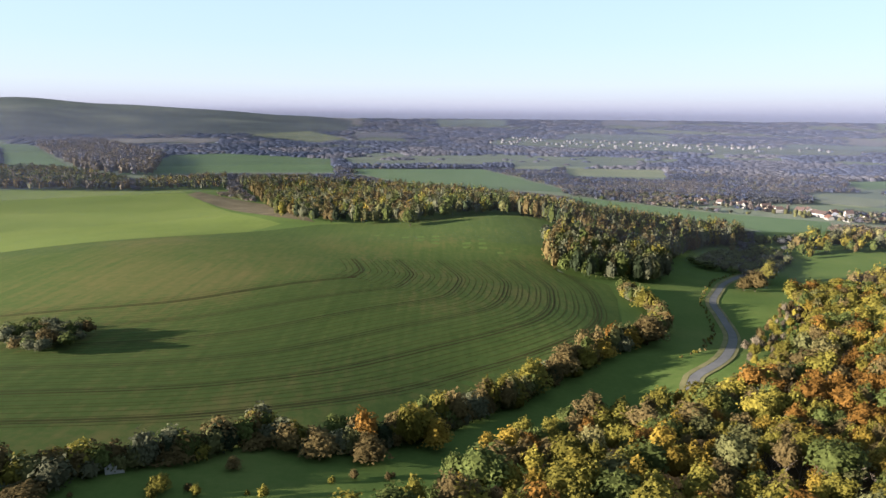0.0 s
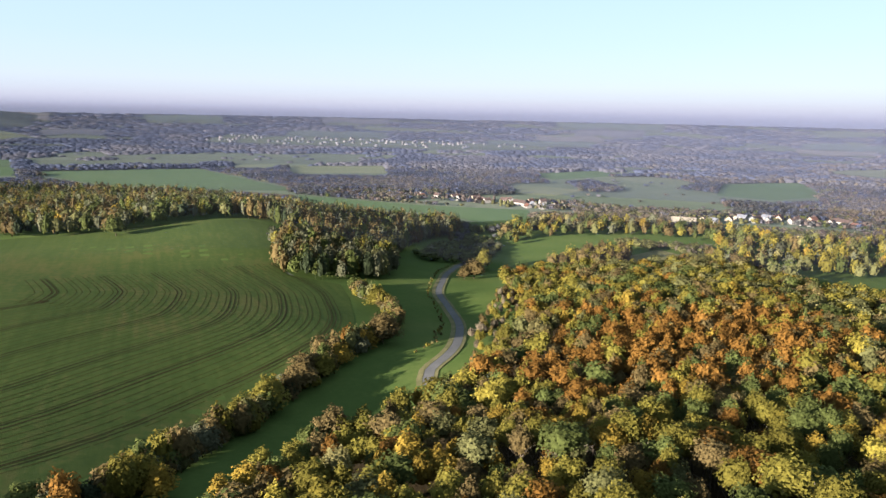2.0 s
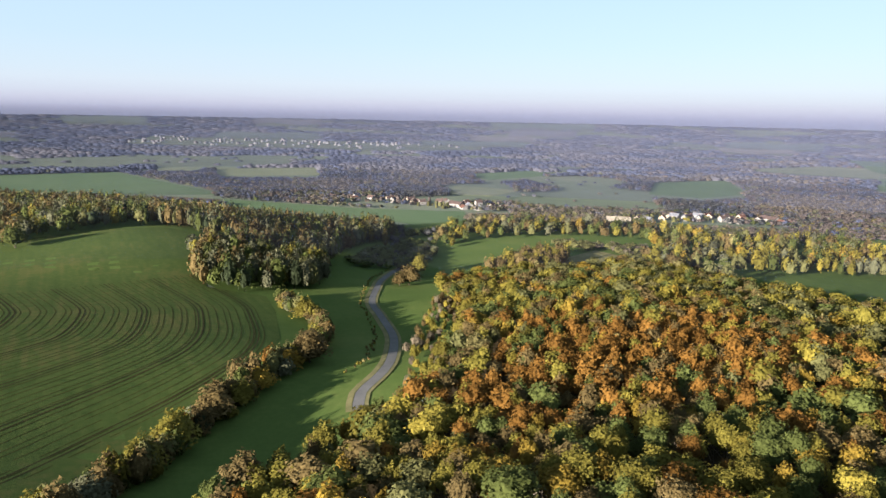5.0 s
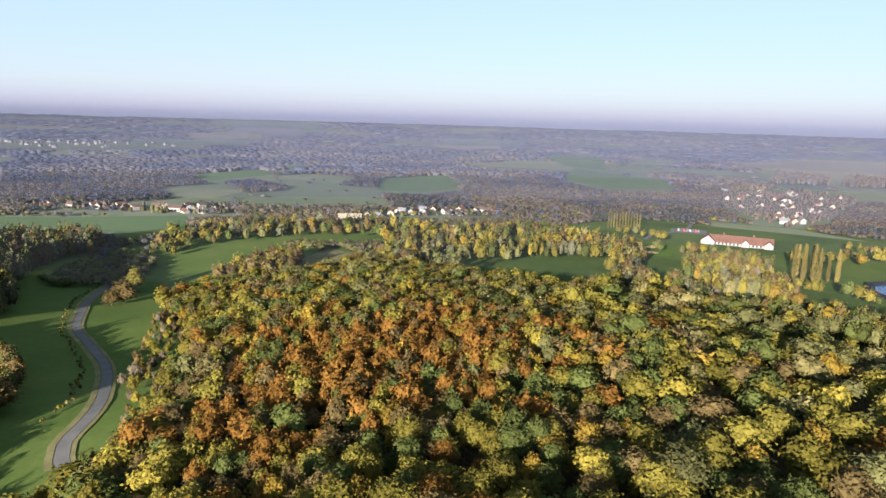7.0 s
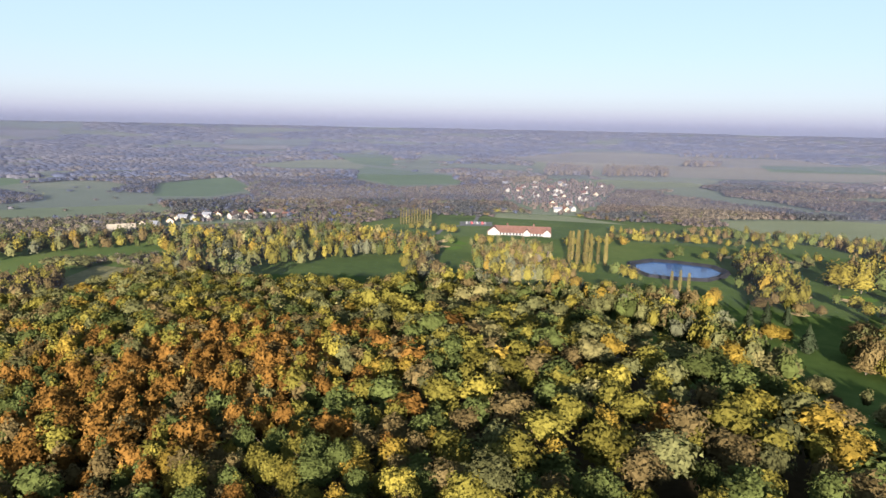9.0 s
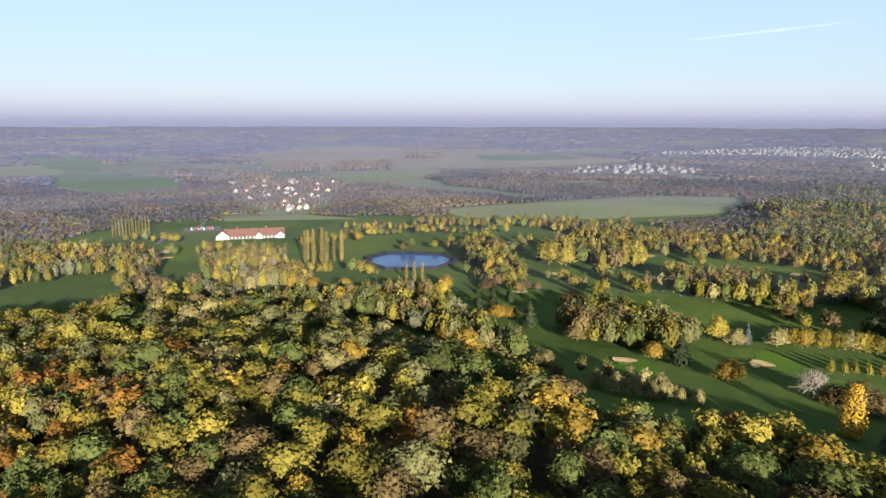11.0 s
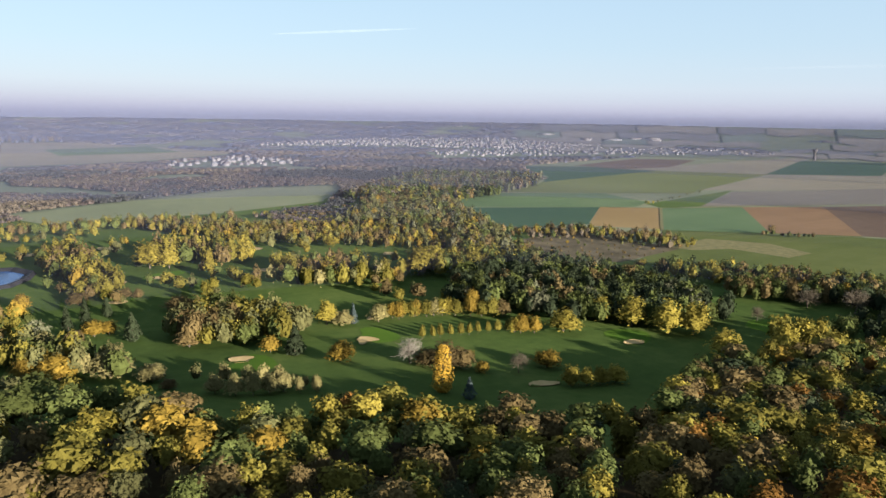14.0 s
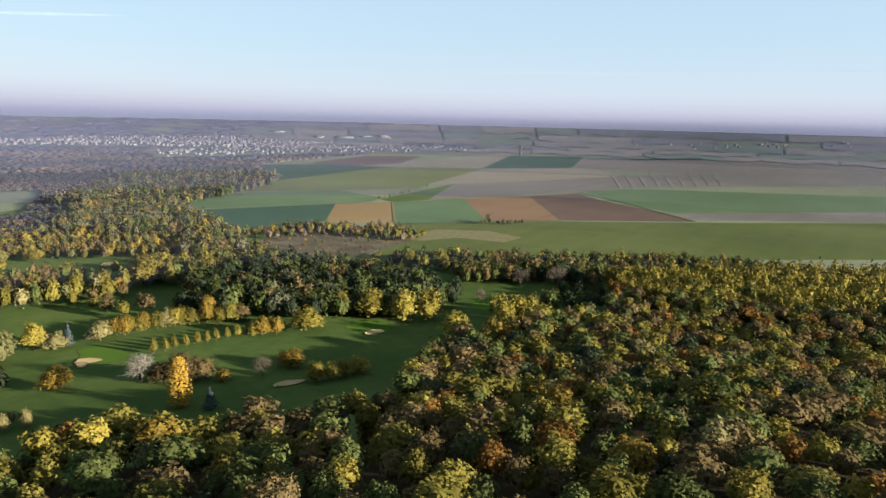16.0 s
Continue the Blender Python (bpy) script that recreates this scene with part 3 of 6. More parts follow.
def spire(n, wide, tall, card, power=1.0, r=rng):
    """Leaf sprays of a slim poplar (power under 1) or a cone (1)."""
    z = r.random(n) ** 1.25
    rad = (1 - z) ** power * (0.35 + 0.65 * np.minimum(1, z * 7)) * r.uniform(0.65, 1.08, n)
    a = r.uniform(0, 2 * np.pi, n)
    rad = rad * (1 + 0.10 * np.sin(a * 3 + z * 11) + 0.08 * np.sin(a * 5 - z * 23))
    at = np.stack([np.cos(a) * rad * wide / 2, np.sin(a) * rad * wide / 2, z * tall], -1)
    norm = np.stack([np.cos(a), np.sin(a), np.full(n, 0.45)], -1) + r.normal(size=(n, 3)) * 0.4
    norm /= np.linalg.norm(norm, axis=1)[:, None]
    u = np.cross(norm, r.normal(size=(n, 3)))
    u /= np.linalg.norm(u, axis=1)[:, None]
    v = np.cross(norm, u)
    s = card * r.uniform(0.6, 1.25, n)[:, None]
    return triangles(np.stack([at - u * s, at - v * s * 0.7, at + u * s, at + v * s * 0.7], 1))


def twigs(n, wide, tall, thick=0.10, r=rng):
    """Thin bare twigs fanning up and out of a crown: narrow slivers (n, 4, 3)."""
    a, e = r.uniform(0, 2 * np.pi, n), np.arcsin(r.uniform(-0.25, 1.0, n))
    d = np.stack([np.cos(a) * np.cos(e), np.sin(a) * np.cos(e), np.sin(e)], -1)
    start = d * r.uniform(0.05, 0.65, n)[:, None]
    end = d * r.uniform(0.7, 1.05, n)[:, None] + r.normal(size=(n, 3)) * 0.13
    scale = np.array([wide / 2, wide / 2, tall * 0.58])
    start, end = start * scale + [0, 0, tall * 0.42], end * scale + [0, 0, tall * 0.42]
    side = np.cross(end - start, r.normal(size=(n, 3)))
    side /= np.linalg.norm(side, axis=1)[:, None]
    return triangles(np.stack([start - side * thick, start + side * thick, end + side * thick * 0.3, end - side * thick * 0.3], 1))


def cards_mesh(name, cards, mats):
    return mesh_from(name, cards.reshape(-1, 3), np.arange(len(cards) * 3).reshape(-1, 3), mats)


def trunk_mesh(height, radius, limbs, r=rng):
    """A tapered, slightly bent trunk with limbs."""
    bm = bmesh.new()

    def limb(p, q, a, b, sides=6):
        axis = (q - p).normalized()
        u = axis.orthogonal().normalized()
        v = axis.cross(u)
        mid = (p + q) / 2 + u * (q - p).length * 0.05
        rings = [[bm.verts.new(o + (u * math.cos(k * 2 * math.pi / sides) + v * math.sin(k * 2 * math.pi / sides)) * w) for k in range(sides)]
                 for o, w in ((p, a), (mid, (a + b) / 2), (q, b))]
        for one, two in zip(rings, rings[1:]):
            for k in range(sides):
                bm.faces.new((one[k], one[(k + 1) % sides], two[(k + 1) % sides], two[k]))

    limb(Vector((0, 0, -0.4)), Vector((0, 0, height)), radius, radius * 0.35)
    for k in range(limbs):
        a, z = k * 2.4 + r.uniform(0, 1), height * r.uniform(0.45, 0.85)
        reach = height * r.uniform(0.25, 0.4)
        limb(Vector((0, 0, z)), Vector((math.cos(a) * reach, math.sin(a) * reach, z + reach * 0.9)), radius * 0.45, radius * 0.12, 4)
    me = bpy.data.meshes.new("trunk")
    bm.to_mesh(me)
    bm.free()
    me.materials.append(BARK)
    return me


def proto_broad(n, card, hues, name, variants=3, wide=8.0, tall=9.0, stem=5.5, foot=0.0, m=4):
    """Trunk and crown meshes of a 13 m tree in each hue."""
    out = {}
    for hue in hues:
        out[hue] = []
        for _ in range(variants):
            c = crown(n, wide, tall, card, int(rng.integers(30, 46)), m) * [rng.uniform(0.85, 1.15), rng.uniform(0.85, 1.15), 1] + [0, 0, stem - 1.6]
            c[..., :2] *= 1 + foot * np.clip(0.45 - c[..., 2:] / tall, 0, 0.45) / 0.45
            out[hue].append((trunk_mesh(stem + 2.5, 0.24, 5), cards_mesh("crown", c, [LEAF[hue]])))
    return out


def tree_thing(name, label, meshes, x, y, s, spin, category="tree", group="", wide=1.0):
    root = new(name)
    root.location = (x, y, land(x, y))
    root.rotation_euler = (0, 0, spin)
    root.scale = (s * wide, s * wide, s)
    root.empty_display_size = 0.5
    for kind, me in zip(("trunk", "crown"), meshes):
        ob = new(kind, me)
        ob.parent = root
    return tagged(root, label, category, group)


HUES = ["oak", "olive", "yellow", "gold", "rust", "brown", "fir", "sage", "pale", "twig"]
WORD = {"oak": "dark green oak tree in full leaf", "olive": "olive green tree turning yellow in autumn", "yellow": "bright yellow autumn tree in full leaf", "gold": "golden orange autumn tree in full leaf",
        "rust": "rust brown autumn beech tree", "brown": "brown autumn tree half bare", "sage": "grey-green autumn tree among others", "fir": "very dark green tree with shade put into its leaf colour", "twig": "bare grey-brown tree with thin twigs", "pale": "pale straw-coloured poplar tree losing leaves"}
NEAR = proto_broad(760, 0.27, HUES, "near", 4, stem=8.5)
for hue in ("twig",):
    NEAR[hue] = [(trunk_mesh(9.5, 0.2, 7), cards_mesh("crown", np.concatenate([twigs(420, 7.2, 12.0, 0.045), crown(900, 7.6, 9.0, 0.13, 30, 0) + [0, 0, 3.6]]), [LEAF["twig"]])) for _ in range(3)]


def jitter_grid(poly, step, r=rng):
    xs, ys = [p[0] for p in poly], [p[1] for p in poly]
    gx, gy = np.meshgrid(np.arange(min(xs), max(xs), step), np.arange(min(ys), max(ys), step * 0.9))
    gx = gx + (np.arange(gx.shape[0]) % 2)[:, None] * step / 2 + r.uniform(-0.42, 0.42, gx.shape) * step
    gy = gy + r.uniform(-0.42, 0.42, gy.shape) * step
    gx, gy = gx.ravel(), gy.ravel()
    keep = inside(poly, gx, gy)
    return gx[keep], gy[keep]


LOW = {}


def low_crowns(level):
    """Eight crowns for each of five levels of detail."""
    if level not in LOW:
        m, n, card, lobes, broad = ((4, 430, 0.35, 34, 1.0), (3, 210, 0.46, 28, 1.3), (2, 120, 0.56, 20, 1.9), (2, 58, 0.66, 14, 2.6), (1, 22, 1.1, 10, 4.0))[level]
        LOW[level] = [crown(n, 8.0, 9.0, card, lobes, m, broad=broad) * [rng.uniform(0.85, 1.15), rng.uniform(0.85, 1.15), 1] for _ in range(8)]
    return LOW[level]


def wood(name, label, x, y, size, hue, tall=1.0, category="woodland", lift=1.8, high=None, steps=(120, 230, 430, 800)):
    """Many trees as one thing: places, sizes (1 is 8 m wide), hue names. The farther off, the simpler."""
    hues = sorted(set(hue))
    x, y, size, hue = np.asarray(x), np.asarray(y), np.asarray(size), np.asarray(hue)
    high = size if high is None else np.asarray(high)
    which = np.searchsorted(steps, np.hypot(x - 40, y - 35))
    verts, index, tint = [], [], []
    pick, spin, shade = rng.integers(0, 8, len(x)), rng.uniform(0, 2 * np.pi, len(x)), rng.random(len(x))
    ground_z = land(x, y)
    for level in sorted(set(which)):
        for k in range(8):
            sel = np.where((which == level) & (pick == k))[0]
            if not len(sel):
                continue
            v = low_crowns(level)[k].reshape(-1, 3)
            c, s = np.cos(spin[sel])[:, None], np.sin(spin[sel])[:, None]
            out = np.stack([v[:, 0] * c - v[:, 1] * s, v[:, 0] * s + v[:, 1] * c, np.repeat(v[None, :, 2] * tall + lift, len(sel), 0)], -1)
            out *= np.stack([size[sel], size[sel], high[sel]], -1)[:, None]
            out += np.stack([x[sel], y[sel], ground_z[sel]], -1)[:, None]
            verts.append(out.reshape(-1, 3))
            index.append(np.repeat([hues.index(h) for h in hue[sel]], len(v) // 3))
            tint.append(np.repeat(shade[sel], len(v)))
    verts = np.concatenate(verts)
    me = mesh_from(name, verts, np.arange(len(verts)).reshape(-1, 3), [LEAF[k] for k in hues], np.concatenate(index), np.concatenate(tint))
    return tagged(new(name, me), label, category, kind="stuff")


def blot(x, y, size, z):
    """Smooth noise over the plan."""
    return np.array([noise.noise(Vector((px / size, py / size, z))) for px, py in zip(x, y)])


def choose(weights, m):
    names = list(weights)
    w = np.array([weights[k] for k in names], float)
    return [names[k] for k in rng.choice(len(names), m, p=w / w.sum())]


BIRCH = [(188, -357), (154, -318), (106, -325), (42, -363), (6, -387), (0, -520), (46, -484), (127, -423)]
# near forest: the trees below the camera's way singly, the rest as one stand
fx, fy = jitter_grid(FOREST, 5.2)
ox, oy = jitter_grid(FOREST, 7.6)       # old oaks in the south stand wider apart
OLD = [(75, 85), (130, 65), (170, 95), (235, 150), (360, 220), (360, 60), (230, -20), (230, -520), (-150, -520), (-150, 20), (20, 60)]
keep = ~inside(BIRCH, fx, fy) & ~inside(OLD, fx, fy)
also = ~inside(BIRCH, ox, oy) & inside(OLD, ox, oy)
near_x, near_y = jitter_grid([(110, 131), (161, 119), (209, 143), (216, 176), (168, 199), (117, 191)], 4.6)       # young beeches stand closer
old = np.concatenate([np.zeros(keep.sum(), bool), np.ones(also.sum(), bool), np.zeros(len(near_x), bool)])
fx, fy = np.concatenate([fx[keep], ox[also], near_x]), np.concatenate([fy[keep], oy[also], near_y])
rusty = np.exp(-((fx - 150) / 50) ** 2 - ((fy - 160) / 36) ** 2)
# southwards darker leaf hues are weighted in to stand for the slope's shade
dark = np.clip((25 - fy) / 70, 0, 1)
light = np.clip((fx - 170) / 70, 0, 1) * (fy > 10)
patchy = blot(fx, fy, 26, 6.1)
hue = []
for a, b, c, e in zip(rusty, dark, light, patchy):
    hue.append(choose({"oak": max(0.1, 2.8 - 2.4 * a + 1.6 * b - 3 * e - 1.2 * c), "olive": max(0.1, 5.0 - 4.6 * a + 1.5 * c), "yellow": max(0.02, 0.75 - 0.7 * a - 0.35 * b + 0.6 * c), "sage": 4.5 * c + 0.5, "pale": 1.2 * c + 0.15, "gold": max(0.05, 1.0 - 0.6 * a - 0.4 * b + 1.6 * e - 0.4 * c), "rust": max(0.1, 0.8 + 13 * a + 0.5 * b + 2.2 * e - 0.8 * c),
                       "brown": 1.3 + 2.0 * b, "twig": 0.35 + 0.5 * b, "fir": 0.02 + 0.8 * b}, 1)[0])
hue = np.array(hue)
size = (0.62 + 0.62 * rng.random(len(fx)) ** 2.0) * (1 - 0.26 * rusty) * np.where(old, 1.3, 1.06)
rise = (0.76 + 0.26 * rng.random(len(fx)) + 0.30 * (size - 0.62) + 0.08 * rusty) * np.where(old, 1.06, 1.0)        # an even canopy: heights vary less than breadths
single = (fx > 58) & (fx < 128) & (fy > -35) & (fy < 120)
single &= np.cumsum(single) <= 360
for x, y, s, h, k in zip(fx[single], fy[single], size[single], rise[single], hue[single]):
    tree_thing("forest_tree", WORD[k], NEAR[k][int(rng.integers(0, len(NEAR[k])))], x, y, h, rng.uniform(0, 6.28), group="forest trees", wide=s / h)
rest = ~single
hue = np.where(rest & (hue == "twig"), "brown", hue)
near = rest & (np.hypot(fx - 40, fy - 35) < 150) & (np.hypot(fx - 40, fy - 35) > 66) & (fx > 20)
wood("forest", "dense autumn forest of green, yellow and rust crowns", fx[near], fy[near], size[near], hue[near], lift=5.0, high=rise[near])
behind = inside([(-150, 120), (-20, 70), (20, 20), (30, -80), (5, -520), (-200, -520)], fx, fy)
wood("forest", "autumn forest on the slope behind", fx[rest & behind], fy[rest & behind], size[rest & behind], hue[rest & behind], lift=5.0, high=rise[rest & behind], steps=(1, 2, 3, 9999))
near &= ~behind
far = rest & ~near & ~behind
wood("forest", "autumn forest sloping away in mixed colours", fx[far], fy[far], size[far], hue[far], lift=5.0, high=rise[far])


GLADES = [[(427, 299), (473, 247), (443, 230), (408, 280)], [(371, 312), (401, 293), (358, 261), (338, 285)], [(400, 159), (431, 135), (415, 113), (382, 127)], [(340, 289), (431, 270), (398, 243), (321, 258)],
          [(525, 250), (585, 245), (520, 200), (470, 212)], [(626, -19), (607, -45), (446, -57), (419, -44), (507, -22)], [(540, 165), (600, 160), (600, 110), (550, 100)], [(450, 120), (500, 130), (505, 95), (450, 85)]]       # open stretches of fairway between the trees


def stand(label, poly, step, weights, size=(0.8, 1.2), name="woodland", tall=1.25, lift=-2.6, avoid=None):
    x, y = jitter_grid(poly, step)
    for free in GLADES + ([avoid] if avoid else []):
        h = 13.0        # the ground behind a tree as seen from the air
        k = 1 + np.where(np.hypot(x, y) < 700, h / (95 - h), 0)
        out = ~inside(free, x, y) & ~inside(free, 38 + (x - 38) * k, 38 + (y - 38) * k)
        x, y = x[out], y[out]
    OPEN.append(poly)
    return wood(name, label, x, y, 1.22 * rng.uniform(*size, len(x)), choose(weights, len(x)), tall * 0.98 - 0.1 * lift, lift=lift)


MIXED = {"oak": 2, "sage": 3, "olive": 1, "gold": 0.25, "brown": 2, "moss": 2}
DARK = {"oak": 4, "olive": 1, "brown": 2, "fir": 1.5, "moss": 2, "dun": 1}
GREY = {"brown": 3, "olive": 2, "twig": 2, "oak": 1, "gold": 0.3}
stand("dense mixed grove on the golf course", [(337, -16), (319, -23), (304, -39), (311, -59), (321, -76), (356, -70), (379, -46), (353, -22)], 6.5, {"sage": 3, "olive": 3, "oak": 2, "brown": 1.5, "gold": 0.4}, (0.8, 1.25), tall=1.35)
stand("dark dense wood beside the fairway", [(338, -158), (298, -180), (273, -200), (249, -227), (236, -256), (245, -275), (300, -290), (360, -290), (390, -254), (380, -199)], 7, {"oak": 2.5, "fir": 5, "brown": 0.6, "moss": 0.5}, (0.9, 1.3), tall=1.4)
stand("bushes and small trees round the heath", [(513, -327), (493, -390), (431, -445), (378, -432), (385, -405), (454, -380), (478, -330)], 8, GREY, (0.5, 0.9))
stand("young yellow plantation", [(677, -56), (566, -116), (528, -175), (492, -211), (462, -237), (495, -275), (589, -263), (597, -210), (655, -143), (690, -51)], 7.5, {"yellow": 0.8, "olive": 3, "gold": 0.8, "brown": 2, "sage": 2}, (0.6, 0.85), tall=1.4)
stand("mixed wood behind the plantation", [(600, -215), (764, -335), (752, -422), (640, -380), (513, -327), (470, -300), (401, -290), (395, -255), (462, -240), (500, -270)], 9, MIXED, (0.9, 1.3))
stand("dark wood reaching out between fields", [(778, -298), (1028, -555), (890, -711), (790, -610), (700, -430), (722, -341)], 11, DARK, (1.1, 1.5))
stand("belt of trees below the open fields", [(334, -320), (290, -330), (256, -328), (219, -350), (200, -366), (150, -420), (80, -470), (110, -500), (191, -465), (300, -385), (345, -345)], 7.5, {"oak": 3, "olive": 2, "yellow": 0.7, "brown": 1.5, "fir": 1}, (0.6, 1.0))
stand("wood between forest and pond", [(441, 303), (433, 265), (455, 224), (435, 158), (391, 103), (336, 58), (314, 38), (295, 20), (281, 8), (328, 17), (368, 40), (398, 80), (450, 134), (469, 175), (531, 264), (555, 331), (555, 373)], 8.5, {"olive": 3, "sage": 2, "oak": 2.5, "brown": 2, "yellow": 0.8, "moss": 1.5, "gold": 0.5, "pale": 0.5}, (0.7, 1.1), tall=1.5)
stand("tan and yellow wood at the forest edge", [(332, 109), (352, 89), (355, 70), (329, 43), (293, 27), (284, 10), (303, 7), (325, 18), (356, 30), (398, 50), (420, 70), (406, 89), (396, 109), (376, 125)], 7.5, {"sage": 5, "olive": 1.5, "brown": 1.2, "oak": 1.2, "pale": 0.5}, (0.65, 1.0), tall=1.5)
stand("dark wood on the slope above the road", [(60, 377), (76, 366), (95, 366), (122, 368), (132, 384), (140, 410), (156, 448), (180, 485), (206, 515), (240, 535), (250, 560), (205, 588), (152, 615), (66, 560), (63, 516), (88, 468), (107, 455), (66, 432)], 5.6, {"oak": 2, "sage": 2, "brown": 3, "moss": 2, "olive": 1, "fir": 0.5}, (0.75, 1.1), tall=1.75, lift=-4.0)
stand("dark wood along the field edge", [(-140, 565), (-97, 511), (-61, 501), (-27, 497), (29, 521), (63, 518), (66, 560), (152, 615), (115, 704), (45, 832), (-64, 898), (-217, 987), (-292, 962), (-186, 707)], 8.5, {"brown": 2.4, "oak": 2, "olive": 1, "gold": 0.15, "sage": 1.6, "moss": 1.8, "fir": 0.8}, (0.75, 1.15), tall=1.5)
stand("dark wood behind the light field", [(-541, 850), (-394, 850), (-438, 939), (-633, 1113), (-820, 1105), (-760, 900)], 11, DARK, (1.1, 1.5))
stand("hedgerow wood", [(-395, 869), (-282, 878), (-332, 1037), (-426, 957)], 11, MIXED, (0.8, 1.2))
stand("brown wooded hill slope", [(-1130, 1891), (-570, 1082), (-445, 1040), (-593, 1448), (-1046, 2098)], 16, {"dun": 3, "farolive": 2}, (1.4, 2.0))
stand("yellow-brown copse on the meadow hill", [(242, 390), (288, 374), (318, 400), (318, 418), (290, 418), (247, 398)], 6.5, {"yellow": 1.5, "olive": 2, "brown": 2}, (0.8, 1.1))
stand("scrubby slope of bushes and small trees", [(145, 290), (168, 326), (210, 352), (240, 372), (213, 330), (170, 278), (120, 213), (91, 194), (108, 233)], 5.5, {"yellow": 1, "olive": 2, "brown": 2, "twig": 1.5}, (0.22, 0.45))
stand("trees along the valley bottom", [(266, 520), (264, 480), (304, 498), (378, 480), (420, 430), (380, 370), (345, 350), (330, 290), (362, 370), (480, 402), (470, 480), (380, 560), (300, 560)], 11.5, {"olive": 3, "sage": 2, "oak": 2.5, "brown": 2, "yellow": 0.8, "moss": 1.5, "gold": 0.5, "pale": 0.5}, (0.8, 1.2))
stand("loose trees between the forest and the golf course", [(345, 120), (391, 103), (435, 158), (455, 224), (441, 303), (555, 373), (480, 405), (360, 375), (322, 335), (305, 272), (318, 207), (339, 169)], 11.5,
      {"olive": 3, "sage": 2, "oak": 2.5, "brown": 2, "yellow": 0.8, "moss": 1.5, "gold": 0.5, "pale": 0.5}, (0.75, 1.15), tall=1.4, avoid=[(333, 278), (384, 305), (416, 278), (451, 243), (417, 223), (373, 240)])
# groves of the golf course
stand("mixed autumn grove between two fairways", [(577, 14), (598, -2), (541, -10), (499, -16), (453, -29), (435, -24), (447, -1), (483, 13), (538, 18)], 7, {"olive": 4, "brown": 1.5, "yellow": 0.6, "gold": 0.5, "oak": 2, "pale": 0.4}, (0.7, 1.2), tall=1.5)
stand("tall yellow-green grove beside a fairway", [(540, -44), (502, -62), (482, -93), (510, -110), (545, -89), (565, -53)], 8, {"olive": 4, "yellow": 2, "oak": 1, "brown": 1}, (0.8, 1.4), tall=1.4)
stand("belt of mixed trees behind the greens", [(459, -102), (443, -124), (434, -144), (460, -153), (478, -129), (478, -110)], 7, {"olive": 4, "brown": 1.5, "yellow": 0.6, "gold": 0.5, "oak": 2, "pale": 0.4}, (0.6, 1.0), tall=1.4)
stand("dense mixed trees at the fairway end", [(432, -82), (416, -105), (396, -126), (385, -157), (410, -175), (426, -140), (442, -108)], 8, {"olive": 4, "brown": 1.5, "yellow": 0.6, "gold": 0.5, "oak": 2, "pale": 0.4}, (0.6, 1.1), tall=1.5)
stand("thick olive and yellow wood", [(416, -178), (390, -194), (375, -227), (397, -256), (432, -252), (438, -212)], 7, {"olive": 4, "oak": 2, "yellow": 1, "brown": 1.5}, (0.8, 1.2), tall=1.4)
stand("dark purple-brown shrubs by the fairway", [(408, 65), (399, 43), (412, 43), (420, 65)], 5, {"brown": 3, "dun": 1}, (0.7, 1.0), tall=1.4)
stand("grey and olive bushes on rough ground", [(399, 153), (401, 139), (414, 142), (416, 158)], 5, {"brown": 3, "twig": 1, "olive": 1}, (0.4, 0.7), tall=1.3)
stand("pale half-bare trees on the grass", [(424, 136), (419, 107), (432, 109), (438, 139)], 6, {"pale": 2, "olive": 3, "dun": 1}, (0.5, 0.8), tall=1.4)
stand("pale half-bare trees near the clubhouse", [(482, 176), (484, 156), (504, 144), (522, 148), (511, 167), (507, 183)], 6.5, {"pale": 1, "olive": 3, "dun": 1}, (0.5, 0.9), tall=1.4)
stand("row of young trees behind the pond", [(667, 125), (666, 46), (679, 46), (682, 127)], 6, {"yellow": 2, "olive": 2, "brown": 1}, (0.4, 0.7), tall=1.3)
stand("trees along the back of the golf course", [(679, 46), (676, -56), (670, -143), (691, -149), (699, -48), (700, 47)], 8, {"olive": 4, "brown": 1.5, "yellow": 0.6, "gold": 0.5, "oak": 2, "pale": 0.4}, (0.6, 1.0), tall=1.4)
stand("olive grove between fairway and forest", [(398, 85), (357, 66), (325, 42), (303, 17), (313, 15), (349, 39), (390, 58), (415, 79)], 7.5, {"olive": 3, "sage": 2, "oak": 2.5, "brown": 2, "yellow": 0.8, "moss": 1.5, "gold": 0.5, "pale": 0.5}, (0.6, 1.0), tall=1.4)
stand("bright yellow birch wood on the forest edge", BIRCH, 6, {"yellow": 5, "olive": 2, "oak": 0.3}, (0.85, 1.15), tall=1.75)
stand("dark wood at the end of the fairway", [(270, -301), (220, -352), (188, -343), (198, -376), (234, -381), (281, -329)], 6.5, {"oak": 3, "fir": 2, "brown": 1.5, "gold": 0.2}, (0.7, 1.1), tall=1.5)
stand("pale half-bare trees in loose rows on the fairway", [(478, 182), (498, 208), (520, 200), (553, 178), (540, 150), (500, 162)], 6.5, {"pale": 0.5, "sage": 3, "brown": 3, "olive": 1.5}, (0.5, 0.8), tall=1.8)
stand("tall brown trees by a bunker", [(480, 242), (512, 230), (530, 250), (500, 262)], 6, {"brown": 3, "olive": 1, "gold": 0.6, "sage": 1}, (0.7, 1.0), tall=1.7)
stand("yellow and brown trees before the pond", [(420, 138), (440, 114), (476, 112), (470, 130), (440, 146)], 6.5, {"yellow": 1.2, "olive": 2, "brown": 2, "sage": 2, "gold": 0.6}, (0.65, 0.95), tall=1.7)
